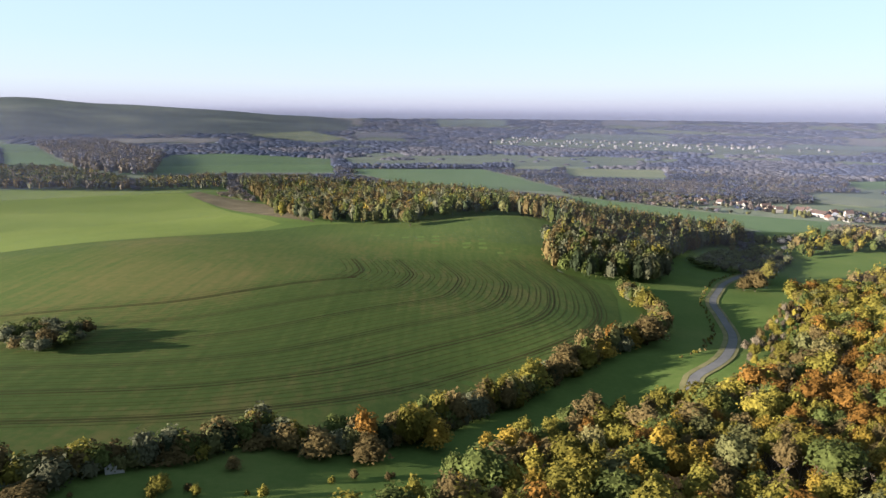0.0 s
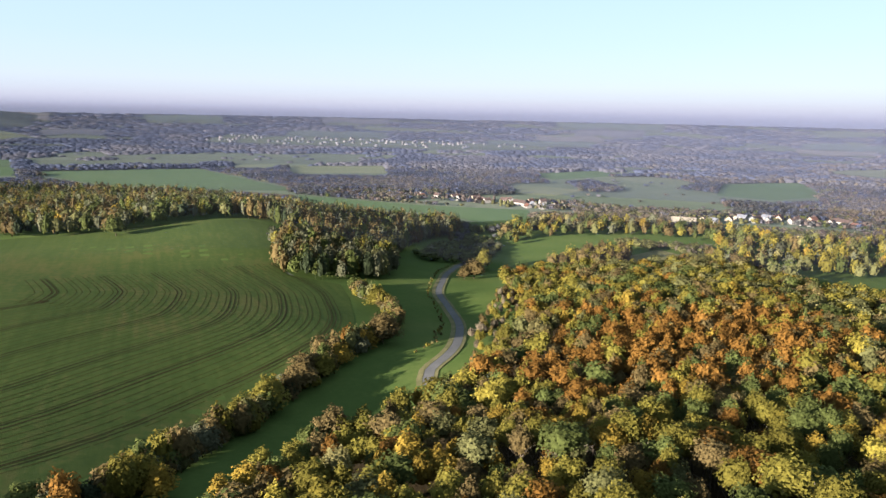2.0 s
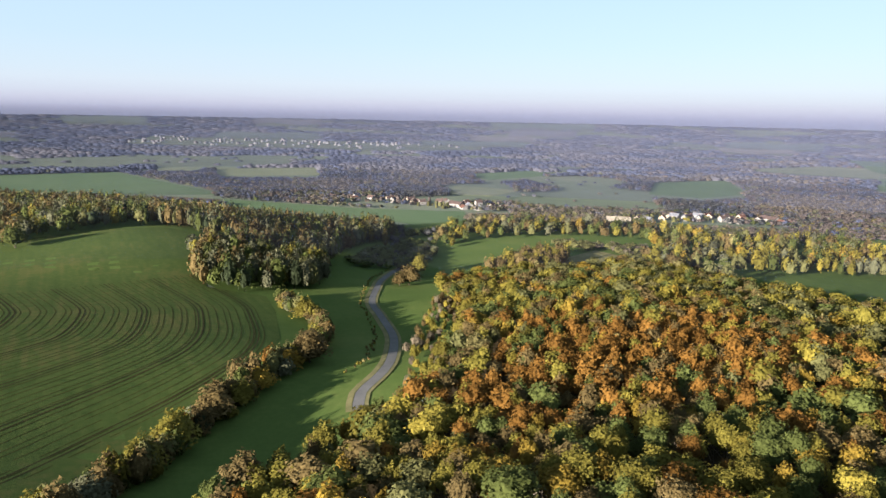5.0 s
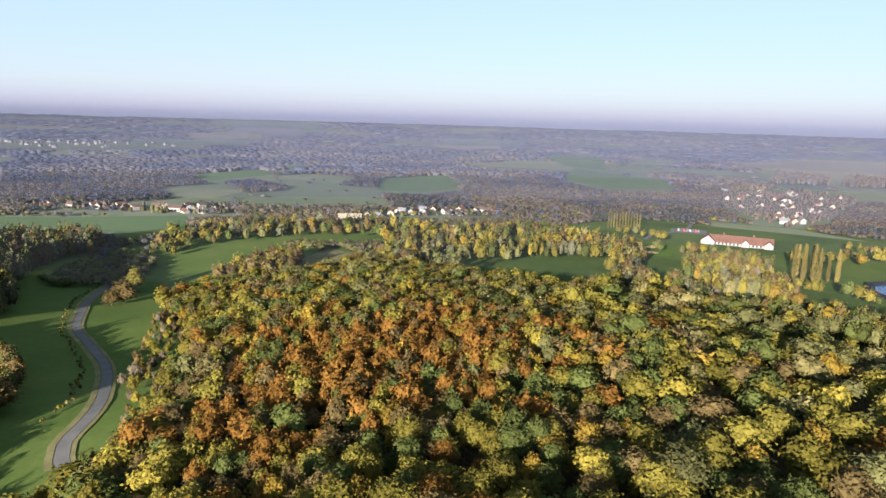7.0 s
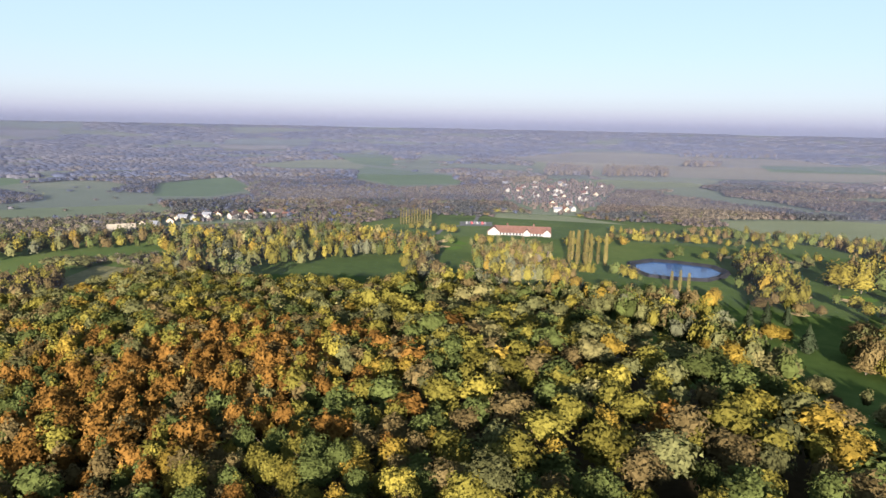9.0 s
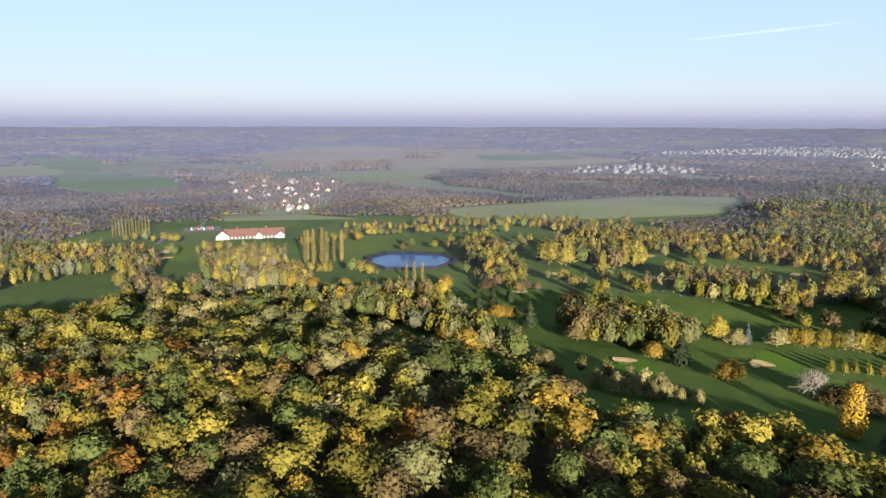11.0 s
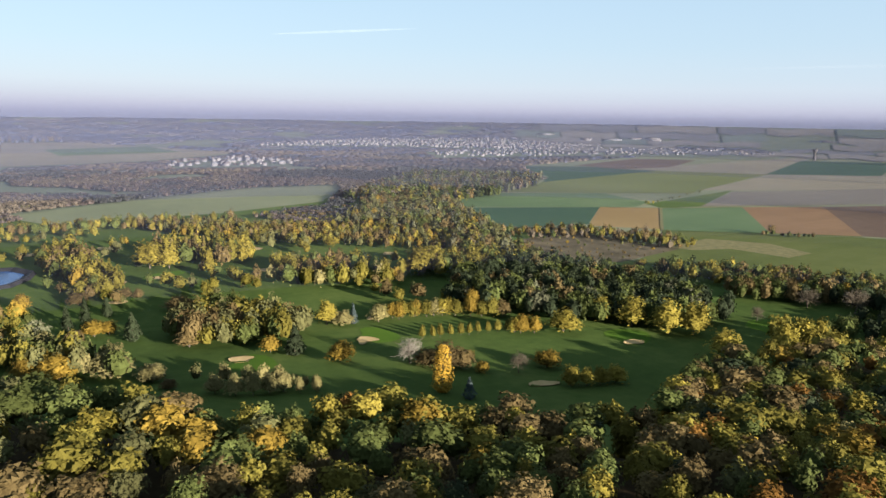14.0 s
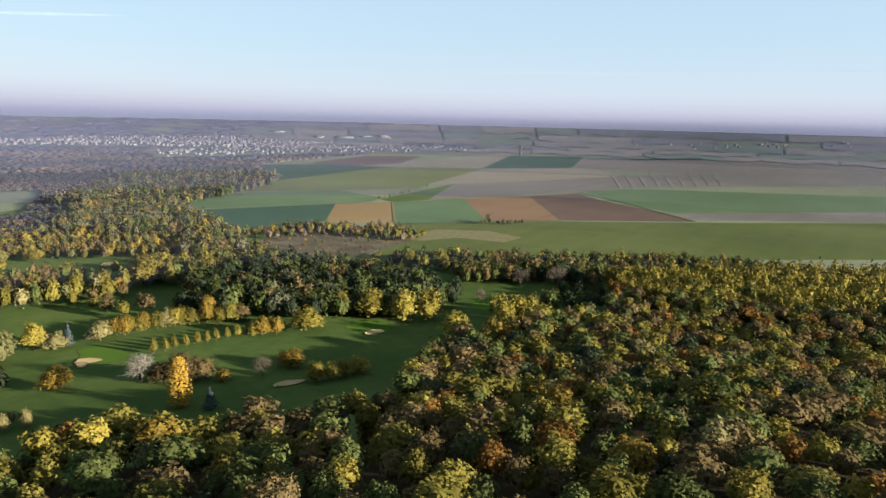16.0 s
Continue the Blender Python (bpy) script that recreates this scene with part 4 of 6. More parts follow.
stand("low dark shrubs along the pond bank", [(500, 126), (504, 102), (505, 82), (512, 82), (512, 104), (507, 128)], 4, {"brown": 3, "sage": 1, "oak": 1}, (0.2, 0.35), tall=1.3)
stand("yellow-green trees beside the fairway", [(208, -249), (196, -270), (201, -282), (214, -263)], 6, {"yellow": 2, "olive": 3}, (0.8, 1.1), tall=1.4)
stand("dark shaded trees along the forest edge", [(201, -282), (171, -306), (184, -347), (206, -330)], 7, {"oak": 3, "fir": 3, "brown": 1}, (0.6, 1.0), tall=1.3)
stand("brown copse on the plateau", [(1388, 245), (1454, 125), (1644, 138), (1608, 268)], 12, {"dun": 3, "brown": 1}, (1.0, 1.5))
stand("low copse on pale farmland", [(1863, 119), (1905, 25), (2050, 24), (2028, 114)], 14, {"dun": 3, "farolive": 1}, (1.0, 1.5))
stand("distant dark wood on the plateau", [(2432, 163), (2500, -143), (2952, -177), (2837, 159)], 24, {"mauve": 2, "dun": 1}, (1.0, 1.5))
stand("woodland edge of the plateau", [(1333, 348), (1392, 266), (1542, 290), (1630, 407)], 12, {"dun": 3, "farolive": 1}, (1.0, 1.5))
stand("scattered low bushes on dry heath", HEATH_LAND, 11, {"brown": 3, "sage": 1.5, "oak": 1, "gold": 0.4}, (0.14, 0.4), "heath_bushes", 1.0, -0.8)

# ---- golf course trees ----
GOLF_TREES = {
    "gold": [(328, -121, 10.8, 5.7), (313, -158, 16.2, 6.4), (279, -166, 9.4, 7.1), (312, 29, 10.4, 9.9), (306, 21, 10.8, 10.7), (274, -68, 9.7, 10.1), (297, 26, 11.2, 12.3), (366, 8, 8.3, 9.6), (325, -123, 10.6, 5.6), (320, -164, 15.3, 7.7), (233, -138, 9.2, 9.6), (238, -110, 5.6, 5.2), (278, -162, 10.4, 8.6), (275, -168, 9.6, 7.0),
             (326, -133, 10.4, 6.9), (300, -49, 8.9, 7.1), (436, 33, 11.4, 7.4), (306, 36, 9.0, 9.2), (367, 2, 7.9, 6.9), (429, 123, 13.6, 8.9), (434, 112, 9.3, 8.3)],
    "yellow": [(321, -146, 10.5, 7.5), (327, -126, 11.4, 6.3), (280, -160, 8.4, 6.5), (275, -213, 15.2, 10.7), (269, -226, 16.0, 15.1), (211, -130, 9.2, 6.8), (209, -136, 8.4, 6.0), (208, -142, 8.2, 7.0), (207, -149, 8.3, 8.0), (408, -185, 22.9, 16.8), (512, -41, 21.3, 18.6), (506, -52, 17.2, 12.0), (522, -105, 18.8, 14.4), (523, -174, 9.9, 8.0),
               (333, -88, 14.3, 9.3), (430, 93, 9.0, 9.4), (269, -181, 13.4, 12.6), (273, -210, 15.6, 10.0), (260, -218, 18.5, 15.1), (244, -225, 19.0, 13.2), (236, -234, 18.7, 12.7), (318, -173, 13.5, 7.8), (321, -149, 10.7, 8.1),
               (208, -218, 14.6, 11.8), (198, -246, 17.4, 12.5), (191, -255, 15.7, 9.7), (184, -261, 14.7, 9.8), (429, -206, 17.1, 17.6)],
    "pale": [(297, 10, 13.0, 11.8), (283, -1, 6.7, 7.8), (251, -14, 7.9, 5.7), (246, -19, 8.5, 6.0), (244, -24, 8.9, 5.6), (243, -29, 8.6, 5.7), (244, -34, 7.7, 5.4), (240, -38, 6.8, 3.0), (238, -43, 7.2, 3.4), (291, 11, 12.7, 11.4), (277, 0, 7.2, 8.4), (329, -94, 9.0, 9.3),
             (326, -112, 10.5, 10.0), (323, -142, 11.1, 8.1)],
    "twig": [(232, -123, 8.5, 7.9), (322, -196, 6.1, 7.5), (215, -342, 14.4, 14.3), (235, -332, 11.3, 12.9), (234, -282, 8.9, 7.1)],
    "brown": [(304, -172, 10.8, 7.0), (325, -23, 10.4, 10.1), (249, -100, 12.4, 12.3), (255, -96, 7.9, 11.1), (246, -106, 10.3, 8.8), (265, -3, 4.2, 4.4), (333, -95, 5.4, 7.7), (363, 16, 5.5, 7.2), (399, -35, 7.9, 14.8), (435, 8, 8.3, 8.9), (436, -15, 7.7, 6.2), (433, -21, 6.9, 6.1)],
    "olive": [(330, -115, 9.1, 8.5), (326, -132, 9.9, 7.5), (323, -138, 10.5, 6.9), (318, -152, 10.2, 8.1), (310, -163, 9.8, 7.6), (307, -168, 12.2, 7.6), (270, -182, 12.5, 12.7), (288, -221, 9.6, 9.3), (256, -117, 4.5, 4.0), (290, -115, 8.0, 3.1), (289, -120, 7.9, 3.1), (289, -124, 7.8, 3.1), (288, -129, 7.7, 3.2), (287, -134, 7.7, 3.2), (286, -138, 7.7, 3.2), (286, -143, 7.5, 3.2), (285, -148, 7.5, 3.2), (284, -153, 7.4, 3.3),
              (283, -158, 7.3, 3.3)],
}
LONE = proto_broad(700, 0.36, ["oak", "olive", "yellow", "gold", "brown", "pale"], "lone", 3, 8.0, 15.0, -1.0, 0.8)
LONE["twig"] = NEAR["twig"]
SILVER = cards_mesh("crown", np.concatenate([twigs(420, 6.4, 9.5, 0.05), crown(1500, 7.4, 10.0, 0.11, 26, 0) + [0, 0, 1.6]]), [LEAF["silver"]])
for hue, rows in GOLF_TREES.items():
    for x, y, tall, wide in rows:
        meshes = LONE[hue][int(rng.integers(0, len(LONE[hue])))]
        tree_thing("tree", WORD[hue] + " on the golf course", meshes, x, y, tall / 12.6, rng.uniform(0, 6.28), group="golf course trees", wide=1.2 * (wide / 8.0) / (tall / 12.6))

POPLAR = [(trunk_mesh(6, 0.22, 3), cards_mesh("crown", spire(1500, 5.0, 19.0, 0.34, 0.24) + [0, 0, 0.3], [LEAF[k]])) for k in ("amber", "straw")]
for n, (x, y, tall, wide) in enumerate([(223, -82, 17.4, 7.4), (525, -58, 17.5, 5.0), (527, -68, 18.1, 4.6), (523, -73, 18.9, 4.6), (519, -78, 18.4, 4.6), (529, 133, 22.9, 5.0), (524, 128, 24.5, 5.0), (522, 123, 25.3, 5.0), (520, 118, 23.4, 4.9),
                                        (522, 113, 21.8, 4.1), (535, 109, 18.7, 3.8), (512, 132, 25.6, 4.9), (511, 126, 26.7, 4.9), (507, 119, 28.1, 5.7), (518, 107, 24.7, 4.9), (459, 58, 12.8, 3.6), (459, 53, 13.6, 3.6), (459, 48, 12.5, 3.6),
                                        (222, 512, 14.0, 7.0)]):
    tree_thing("poplar_tree", ("slim golden yellow Lombardy poplar" if n == 0 else "tall slim straw-coloured poplar"), POPLAR[0 if n == 0 else 1], x, y, tall / 20.0, rng.uniform(0, 6.28), group="" if n == 0 else "poplars by the pond", wide=(1.0 if n == 0 else 0.72) * (wide / 5.0) / (tall / 20.0))
for k in range(12):
    x, y = 628 + k * 1.9, 322 - k * 2.1
    tree_thing("poplar_tree", "pale bare poplar in a straight row", POPLAR[1], x, y, rng.uniform(0.75, 0.85), rng.uniform(0, 6.28), group="row of poplars", wide=0.45)
FIR = {k: (trunk_mesh(5, 0.25, 0), cards_mesh("crown", spire(650, 8.0, 12.0, 0.5, 1.0) + [0, 0, 0.5], [LEAF[k]])) for k in ("fir", "spruce")}
for n, (x, y, tall, wide) in enumerate([(292, -56, 12.3, 10.3), (348, -5, 12.9, 8.1), (375, 10, 13.7, 7.5), (380, 17, 11.5, 6.4), (401, -2, 10.2, 5.6), (329, -100, 10.4, 5.5), (213, -86, 7.6, 5.7), (421, -110, 9.6, 6.9), (449, -166, 11.0, 8.5),
                                        (521, -36, 9.1, 7.4), (390, 17, 10.3, 6.0), (401, 8, 11.5, 6.8), (408, -2, 8.6, 6.3), (356, -6, 11.0, 9.9), (295, -58, 11.0, 10.0), (422, 106, 7.6, 5.3)]):
    blue = n in (5, 6)
    tree_thing("conifer", "blue-grey spruce on mown grass" if blue else "dark green cone-shaped conifer on mown grass", FIR["spruce" if blue else "fir"], x, y, tall / 12.5, rng.uniform(0, 6.28), group="golf course conifers", wide=(wide / 8.0) / (tall / 12.5))


def row_of(label, line, step, weights, size, name="hedge", spreadout=2.0, tall=1.2, lift=-0.6):
    """A line of bushes or small trees as one thing."""
    xs, ys = [], []
    for (ax, ay), (bx, by) in zip(line, line[1:]):
        m = max(1, int(math.hypot(bx - ax, by - ay) / step))
        for k in range(m):
            s = (k + rng.random()) / m
            xs.append(ax + (bx - ax) * s + rng.normal() * spreadout)
            ys.append(ay + (by - ay) * s + rng.normal() * spreadout)
    return wood(name, label, np.array(xs), np.array(ys), rng.uniform(*size, len(xs)), choose(weights, len(xs)), tall, "hedge", lift)


GOLFMIX = {"olive": 4, "sage": 1.5, "yellow": 0.5, "gold": 0.3, "brown": 1.2, "oak": 2}
for line in ([(477, -66), (445, -72), (415, -79)], [(477, -114), (459, -160), (440, -190)], [(414, -129), (380, -138), (357, -140), (345, -170), (330, -185)], [(395, -193), (375, -208), (387, -242)], [(453, -32), (425, -55), (390, -50)],
             [(500, -90), (540, -130)], [(520, 20), (560, -20), (600, -40)], [(560, 60), (580, 0)], [(470, 20), (440, 0), (415, -15)], [(620, 120), (640, 40), (650, -30)], [(470, 150), (480, 110), (465, 75)], [(540, 160), (550, 200), (540, 240)],
             [(590, 250), (600, 300)], [(480, 250), (500, 300), (520, 330)], [(600, 100), (580, 150)], [(440, -110), (415, -160)], [(560, -160), (500, -150)], [(690, 60), (690, -40)], [(480, 170), (490, 200)], [(380, 60), (400, 30), (430, 50)]):
    row_of("row of mixed autumn trees between fairways", line, 6.0, GOLFMIX, (0.75, 1.35), "tree_row", 3.5, lift=-0.4)

row_of("tall mixed trees along the forest edge by the fairway", [(218, 18), (204, 10), (187, -8), (187, -37), (177, -51), (162, -68), (148, -92), (172, -145), (186, -186), (182, -232)], 5.0, {"oak": 3, "olive": 3, "gold": 0.8, "brown": 1.5, "rust": 0.4}, (0.75, 1.1), "forest_edge", 2.5, 1.5, -2.2)
row_of("pale half-bare trees in a row on the fairway", [(266, -12), (258, -24), (250, -34)], 3.6, {"pale": 3, "sage": 1}, (0.6, 0.8), "tree_row", 1.6, 1.5, -2.0)
row_of("slim half-bare young trees on the fairway", [(249, -35), (243, -46)], 2.8, {"pale": 2, "sage": 1}, (0.4, 0.55), "tree_row", 0.8, 1.6, -2.0)
for x, y, tall, wide in ((260, -91, 13.0, 11.5),):
    tree_thing("tree", "bare silvery tree with a wide crown on the golf course", [NEAR["twig"][0][0], SILVER], x, y, tall / 12.6, 1.0, wide=1.2 * (wide / 8.0) / (tall / 12.6))

# ---- hedge between field and road meadow ----
HEDGE = [(-110, 100), (-74, 112), (-59, 122), (-50, 129), (-38, 141), (-30, 135), (-18, 138), (-4, 152), (12, 175), (26, 193), (43, 213), (57, 228), (70, 240), (83, 253), (98, 292), (99, 311), (94, 328), (98, 351)]
# a share of very dark leaf colour puts the hedge's shading into its bushes
row_of("overgrown field hedge of bare and brown bushes", HEDGE, 0.95, {"brown": 3, "olive": 1.5, "oak": 2, "moss": 2, "fir": 0.7, "sage": 1}, (0.5, 1.05), spreadout=1.8, lift=-2.8)
row_of("tall brown and olive trees along the field hedge", HEDGE[6:-1], 3.6, {"brown": 4, "olive": 1.5, "sage": 2, "rust": 0.8, "oak": 1}, (0.7, 1.05), spreadout=1.6, tall=1.6, lift=-2.6)
for k, x, y, tall, wide in [("oak", -24, 145, 6.5, 6.7), ("yellow", -5, 147, 10.2, 9.3), ("gold", -1, 143, 8.6, 6.5), ("brown", -26, 133, 6.4, 7.6), ("brown", -15, 132, 7.0, 6.8), ("oak", -35, 139, 4.0, 2.6), ("brown", -40, 135, 3.6, 6.4), ("brown", -54, 126, 4.3, 10.2),
                           ("olive", -74, 120, 3.4, 4.4), ("brown", -69, 118, 3.3, 3.3), ("brown", -71, 104, 3.6, 7.1), ("brown", -41, 123, 3.3, 3.2), ("olive", -51, 112, 3.8, 4.0), ("brown", 13, 172, 6.7, 3.5), ("olive", 19, 182, 12.3, 9.0),
                           ("olive", 27, 193, 12.1, 11.1), ("brown", 39, 207, 12.4, 10.2), ("olive", 48, 214, 9.0, 8.0), ("gold", 56, 223, 7.9, 8.4), ("gold", 67, 235, 7.9, 10.1), ("brown", 76, 240, 13.2, 12.3), ("brown", 84, 258, 9.5, 8.7),
                           ("olive", 97, 313, 10.2, 11.4), ("brown", 98, 296, 9.0, 8.0)]:
    tree_thing("hedge_tree", WORD[k] + " in a field hedge", LONE[k][int(rng.integers(0, len(LONE[k])))], x, y, tall / 12.6, rng.uniform(0, 6.28), group="hedge trees", wide=1.2 * (wide / 8.0) / (tall / 12.6))
row_of("rough bushes along the lower meadow", [(-80, 96), (-40, 112), (-20, 119), (-2, 127)], 5, {"brown": 2, "sage": 1, "olive": 1}, (0.15, 0.35), spreadout=4, lift=-2.2)
row_of("low rough hedge beside the road", [(188, 428), (164, 400), (147, 368), (132, 336), (125, 307), (115, 275), (95, 235), (82, 222)], 2.4, {"olive": 2, "brown": 2, "pale": 1}, (0.10, 0.2), "roadside_hedge", 0.6, lift=-0.4)
stand("dark brown thicket standing in the cereal field", [(-137, 196), (-119, 188), (-110, 195), (-114, 212), (-132, 218)], 4.0, {"moss": 3, "oak": 3, "brown": 1}, (0.5, 0.8), "thicket", 0.9, -0.6)
for k, x, y, tall, wide in (("oak", -24, 486, 15.5, 15.5), ("brown", 179, 377, 14, 13), ("olive", 200, 407, 17, 10), ("brown", 172, 376, 9.5, 8)):
    tree_thing("tree", WORD[k] + " standing alone by the meadow", LONE[k][0], x, y, tall / 12.6, 1.0, wide=1.2 * (wide / 8.0) / (tall / 12.6))

# ---- open farmland details ----
row_of("dark hedge copse standing in open fields", [(389, -533), (376, -546), (354, -559)], 3.0, {"oak": 3, "brown": 2, "fir": 1}, (0.35, 0.7), "copse", 2.0)
row_of("two taller trees at the end of a field copse", [(391, -543), (388, -548)], 5.0, {"oak": 3, "brown": 2}, (0.9, 1.2), "copse", 2.0)
row_of("small trees at the corner of a field track", [(587, -610), (590, -626)], 4.0, {"oak": 2, "olive": 2}, (0.5, 0.8), "copse", 2.0)
row_of("thin field hedge of scattered bushes", [(593, -632), (616, -700), (647, -800)], 11.0, {"oak": 2, "olive": 2}, (0.25, 0.5), "hedge", 2.0)
row_of("small bushes between far fields", [(1014, -1023), (982, -1050)], 12.0, {"moss": 2, "dun": 2}, (0.6, 0.9), "hedge", 2.0)
for line in ([(785, -529), (701, -660), (647, -772)], [(598, -546), (557, -606), (518, -701)], [(558, -604), (450, -474)], [(546, -661), (453, -885)]):
    ribbon("farm_track", "pale dry farm track between fields", "track", line, 3.0, VERGE, 6)
for line in ([(444, -900), (318, -792), (227, -708)], [(450, -474), (390, -550), (338, -609)]):
    ribbon("field_ditch", "dark grassy ditch between fields", "ditch", line, 4.0, MEADOW, 6)

# ---- bunkers, greens, pond ----
def blob(x, y, a, b, turn, points=14):
    out = []
    for k in range(points):
        s = k * 2 * math.pi / points
        q = 1 + 0.22 * math.sin(2 * s + x) + 0.12 * math.sin(3 * s + y)
        u, v = math.cos(s) * a * q, math.sin(s) * b * q
        out.append((x + u * math.cos(turn) - v * math.sin(turn), y + u * math.sin(turn) + v * math.cos(turn)))
    return out


for x, y, a, b in ((286, -38, 12, 9), (305, -101, 13, 9), (250, -205, 14, 9), (486, -44, 13, 9), (436, -14, 10, 8), (424, 121, 14, 10), (560, 242, 14, 10), (600, -10, 14, 10), (530, 235, 12, 9), (225, -280, 16, 9)):
    patch("putting_green", "smooth light green putting green", "green", blob(x, y, a, b, x), GREEN, 2, wood=True)
for x, y, a, b in ((294, -35, 5.6, 4.2), (300, -93, 6.0, 3.4), (297, -89, 3.6, 2.4), (242, -199, 5.0, 3.4), (254, 7, 4.5, 2.5), (217, -122, 6.5, 3.0), (478, -42, 6.5, 5.0), (429, -10, 4.5, 4.5), (478, -18, 4, 5), (478, -201, 5, 5), (469, -104, 4, 4), (428, -141, 4, 4),
                   (467, -111, 4, 4), (595, -25, 6, 7), (597, 20, 6, 7), (544, -122, 6, 6), (413, 126, 8, 5), (558, 249, 5, 7), (531, 241, 6, 7), (596, -32, 4, 6), (587, 12, 4, 6), (333, -112, 3, 3)):
    bm = bmesh.new()
    ring = [bm.verts.new((px, py, land(px, py) + 0.55)) for px, py in blob(x, y, a, b, x * 0.7 + y)]
    inner = [bm.verts.new((x + (v.co.x - x) * 0.78, y + (v.co.y - y) * 0.78, land(x, y) + 0.38)) for v in ring]
    bm.faces.new(inner)
    for k in range(len(ring)):
        bm.faces.new((ring[k], ring[(k + 1) % len(ring)], inner[(k + 1) % len(ring)], inner[k]))
    bmesh.ops.recalc_face_normals(bm, faces=bm.faces[:])
    tagged(part("bunker", bm, SAND), "pale sand bunker dished into mown grass", "bunker", "golf bunkers")

POND = [(531, 88), (548, 76), (549, 60), (544, 36), (529, 28), (515, 31), (500, 40), (496, 55), (497, 72), (511, 84)]
bm = bmesh.new()
bm.faces.new([bm.verts.new((522 + (x - 522) * 0.97, 58 + (y - 58) * 0.97, 0.75)) for x, y in POND])
bmesh.ops.recalc_face_normals(bm, faces=bm.faces[:])
if bm.faces[:][0].normal.z < 0:
    bmesh.ops.reverse_faces(bm, faces=bm.faces[:])
tagged(part("water", bm, WATER), "still blue pond water reflecting the sky", "water", kind="structure")
bank = tagged(new("pond_bank"), "black plastic-lined raised bank round the pond", "bank", kind="structure")
bm = bmesh.new()
rows = [[bm.verts.new((522 + (x - 522) * s, 58 + (y - 58) * s, z)) for x, y in POND] for s, z in ((0.94, 0.2), (1.10, 2.4), (1.14, 2.4), (1.19, 0.3))]
for low, high in zip(rows, rows[1:]):
    for k in range(len(POND)):
        bm.faces.new((low[k], low[(k + 1) % len(POND)], high[(k + 1) % len(POND)], high[k]))
bmesh.ops.recalc_face_normals(bm, faces=bm.faces[:])
part("liner", bm, LINER, bank)

# ---- houses ----
def box(bm, x0, x1, y0, y1, z0, z1):
    v = [bm.verts.new((x, y, z)) for z in (z0, z1) for x, y in ((x0, y0), (x1, y0), (x1, y1), (x0, y1))]
    for f in ((3, 2, 1, 0), (4, 5, 6, 7), (0, 1, 5, 4), (1, 2, 6, 5), (2, 3, 7, 6), (3, 0, 4, 7)):
        bm.faces.new([v[k] for k in f])
    return v


def gable(bm, length, width, low, high, over=0.4, thick=0.25):
    """A pitched roof along x, with thickness and eaves."""
    a, w = length / 2 + over, width / 2 + over
    drop = (high - low) * over / (width / 2)
    for s in (-1, 1):
        top = [(-a, 0, high), (a, 0, high), (a, s * w, low - drop), (-a, s * w, low - drop)]
        v = [bm.verts.new(p) for p in top] + [bm.verts.new((x, y, z - thick)) for x, y, z in top]
        for f in ((0, 1, 2, 3), (7, 6, 5, 4), (0, 4, 5, 1), (1, 5, 6, 2), (2, 6, 7, 3), (3, 7, 4, 0)):
            bm.faces.new([v[k] for k in f])
    bmesh.ops.recalc_face_normals(bm, faces=bm.faces[:])


def walls(bm, length, width, low, high):
    a, w = length / 2, width / 2
    v = box(bm, -a, a, -w, w, -0.5, low)
    for s in (-1, 1):
        bm.faces.new([bm.verts.new(p) for p in ((s * a, -w, low), (s * a, w, low), (s * a, 0, high - 0.1))])
    bmesh.ops.recalc_face_normals(bm, faces=bm.faces[:])


HOUSE_MESHES = []
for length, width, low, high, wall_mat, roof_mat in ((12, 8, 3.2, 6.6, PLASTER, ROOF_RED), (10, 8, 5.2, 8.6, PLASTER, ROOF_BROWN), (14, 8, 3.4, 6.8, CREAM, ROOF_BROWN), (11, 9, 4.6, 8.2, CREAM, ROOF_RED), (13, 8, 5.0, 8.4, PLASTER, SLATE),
                                                     (24, 12, 5.0, 8.5, PLASTER, ROOF_BROWN)):
    meshes = []
    bm = bmesh.new()
    walls(bm, length, width, low, high)
    meshes.append(("wall", bm, wall_mat))
    bm = bmesh.new()
    gable(bm, length, width, low, high)
    meshes.append(("roof", bm, roof_mat))
    bm = bmesh.new()
    box(bm, length * 0.3, length * 0.3 + 0.8, -0.4, 0.4, high - 1.2, high + 0.9)
    meshes.append(("chimney", bm, ROOF_RED))
    for s in (-1, 1):
        for k in range(3 if length < 20 else 6):
            x = (k + 0.5) / (3 if length < 20 else 6) * length - length / 2
            bm = bmesh.new()
            box(bm, x - 0.55, x + 0.55, s * width / 2 - 0.06, s * width / 2 + 0.06, 1.0, 2.3)
            meshes.append(("window", bm, GLASS))
    made = []
    for kind, bm, mat in meshes:
        me = bpy.data.meshes.new(kind)
        bm.to_mesh(me)
        bm.free()
        me.materials.append(mat)
        made.append((kind, me))
    HOUSE_MESHES.append(made)
HOUSE_WORD = ["low white house with a red tiled roof", "two-storey white house with a brown roof", "cream cottage with a brown tiled roof", "cream house with a red tiled roof", "white house with a grey slate roof", "long white village building with a brown roof"]


def house(kind, x, y, turn, group):
    root = new("house")
    root.location, root.rotation_euler, root.scale = (x, y, land(x, y)), (0, 0, turn), (0.74, 0.74, 0.74)
    for name, me in HOUSE_MESHES[kind]:
        new(name, me).parent = root
    return tagged(root, HOUSE_WORD[kind], "house", group)


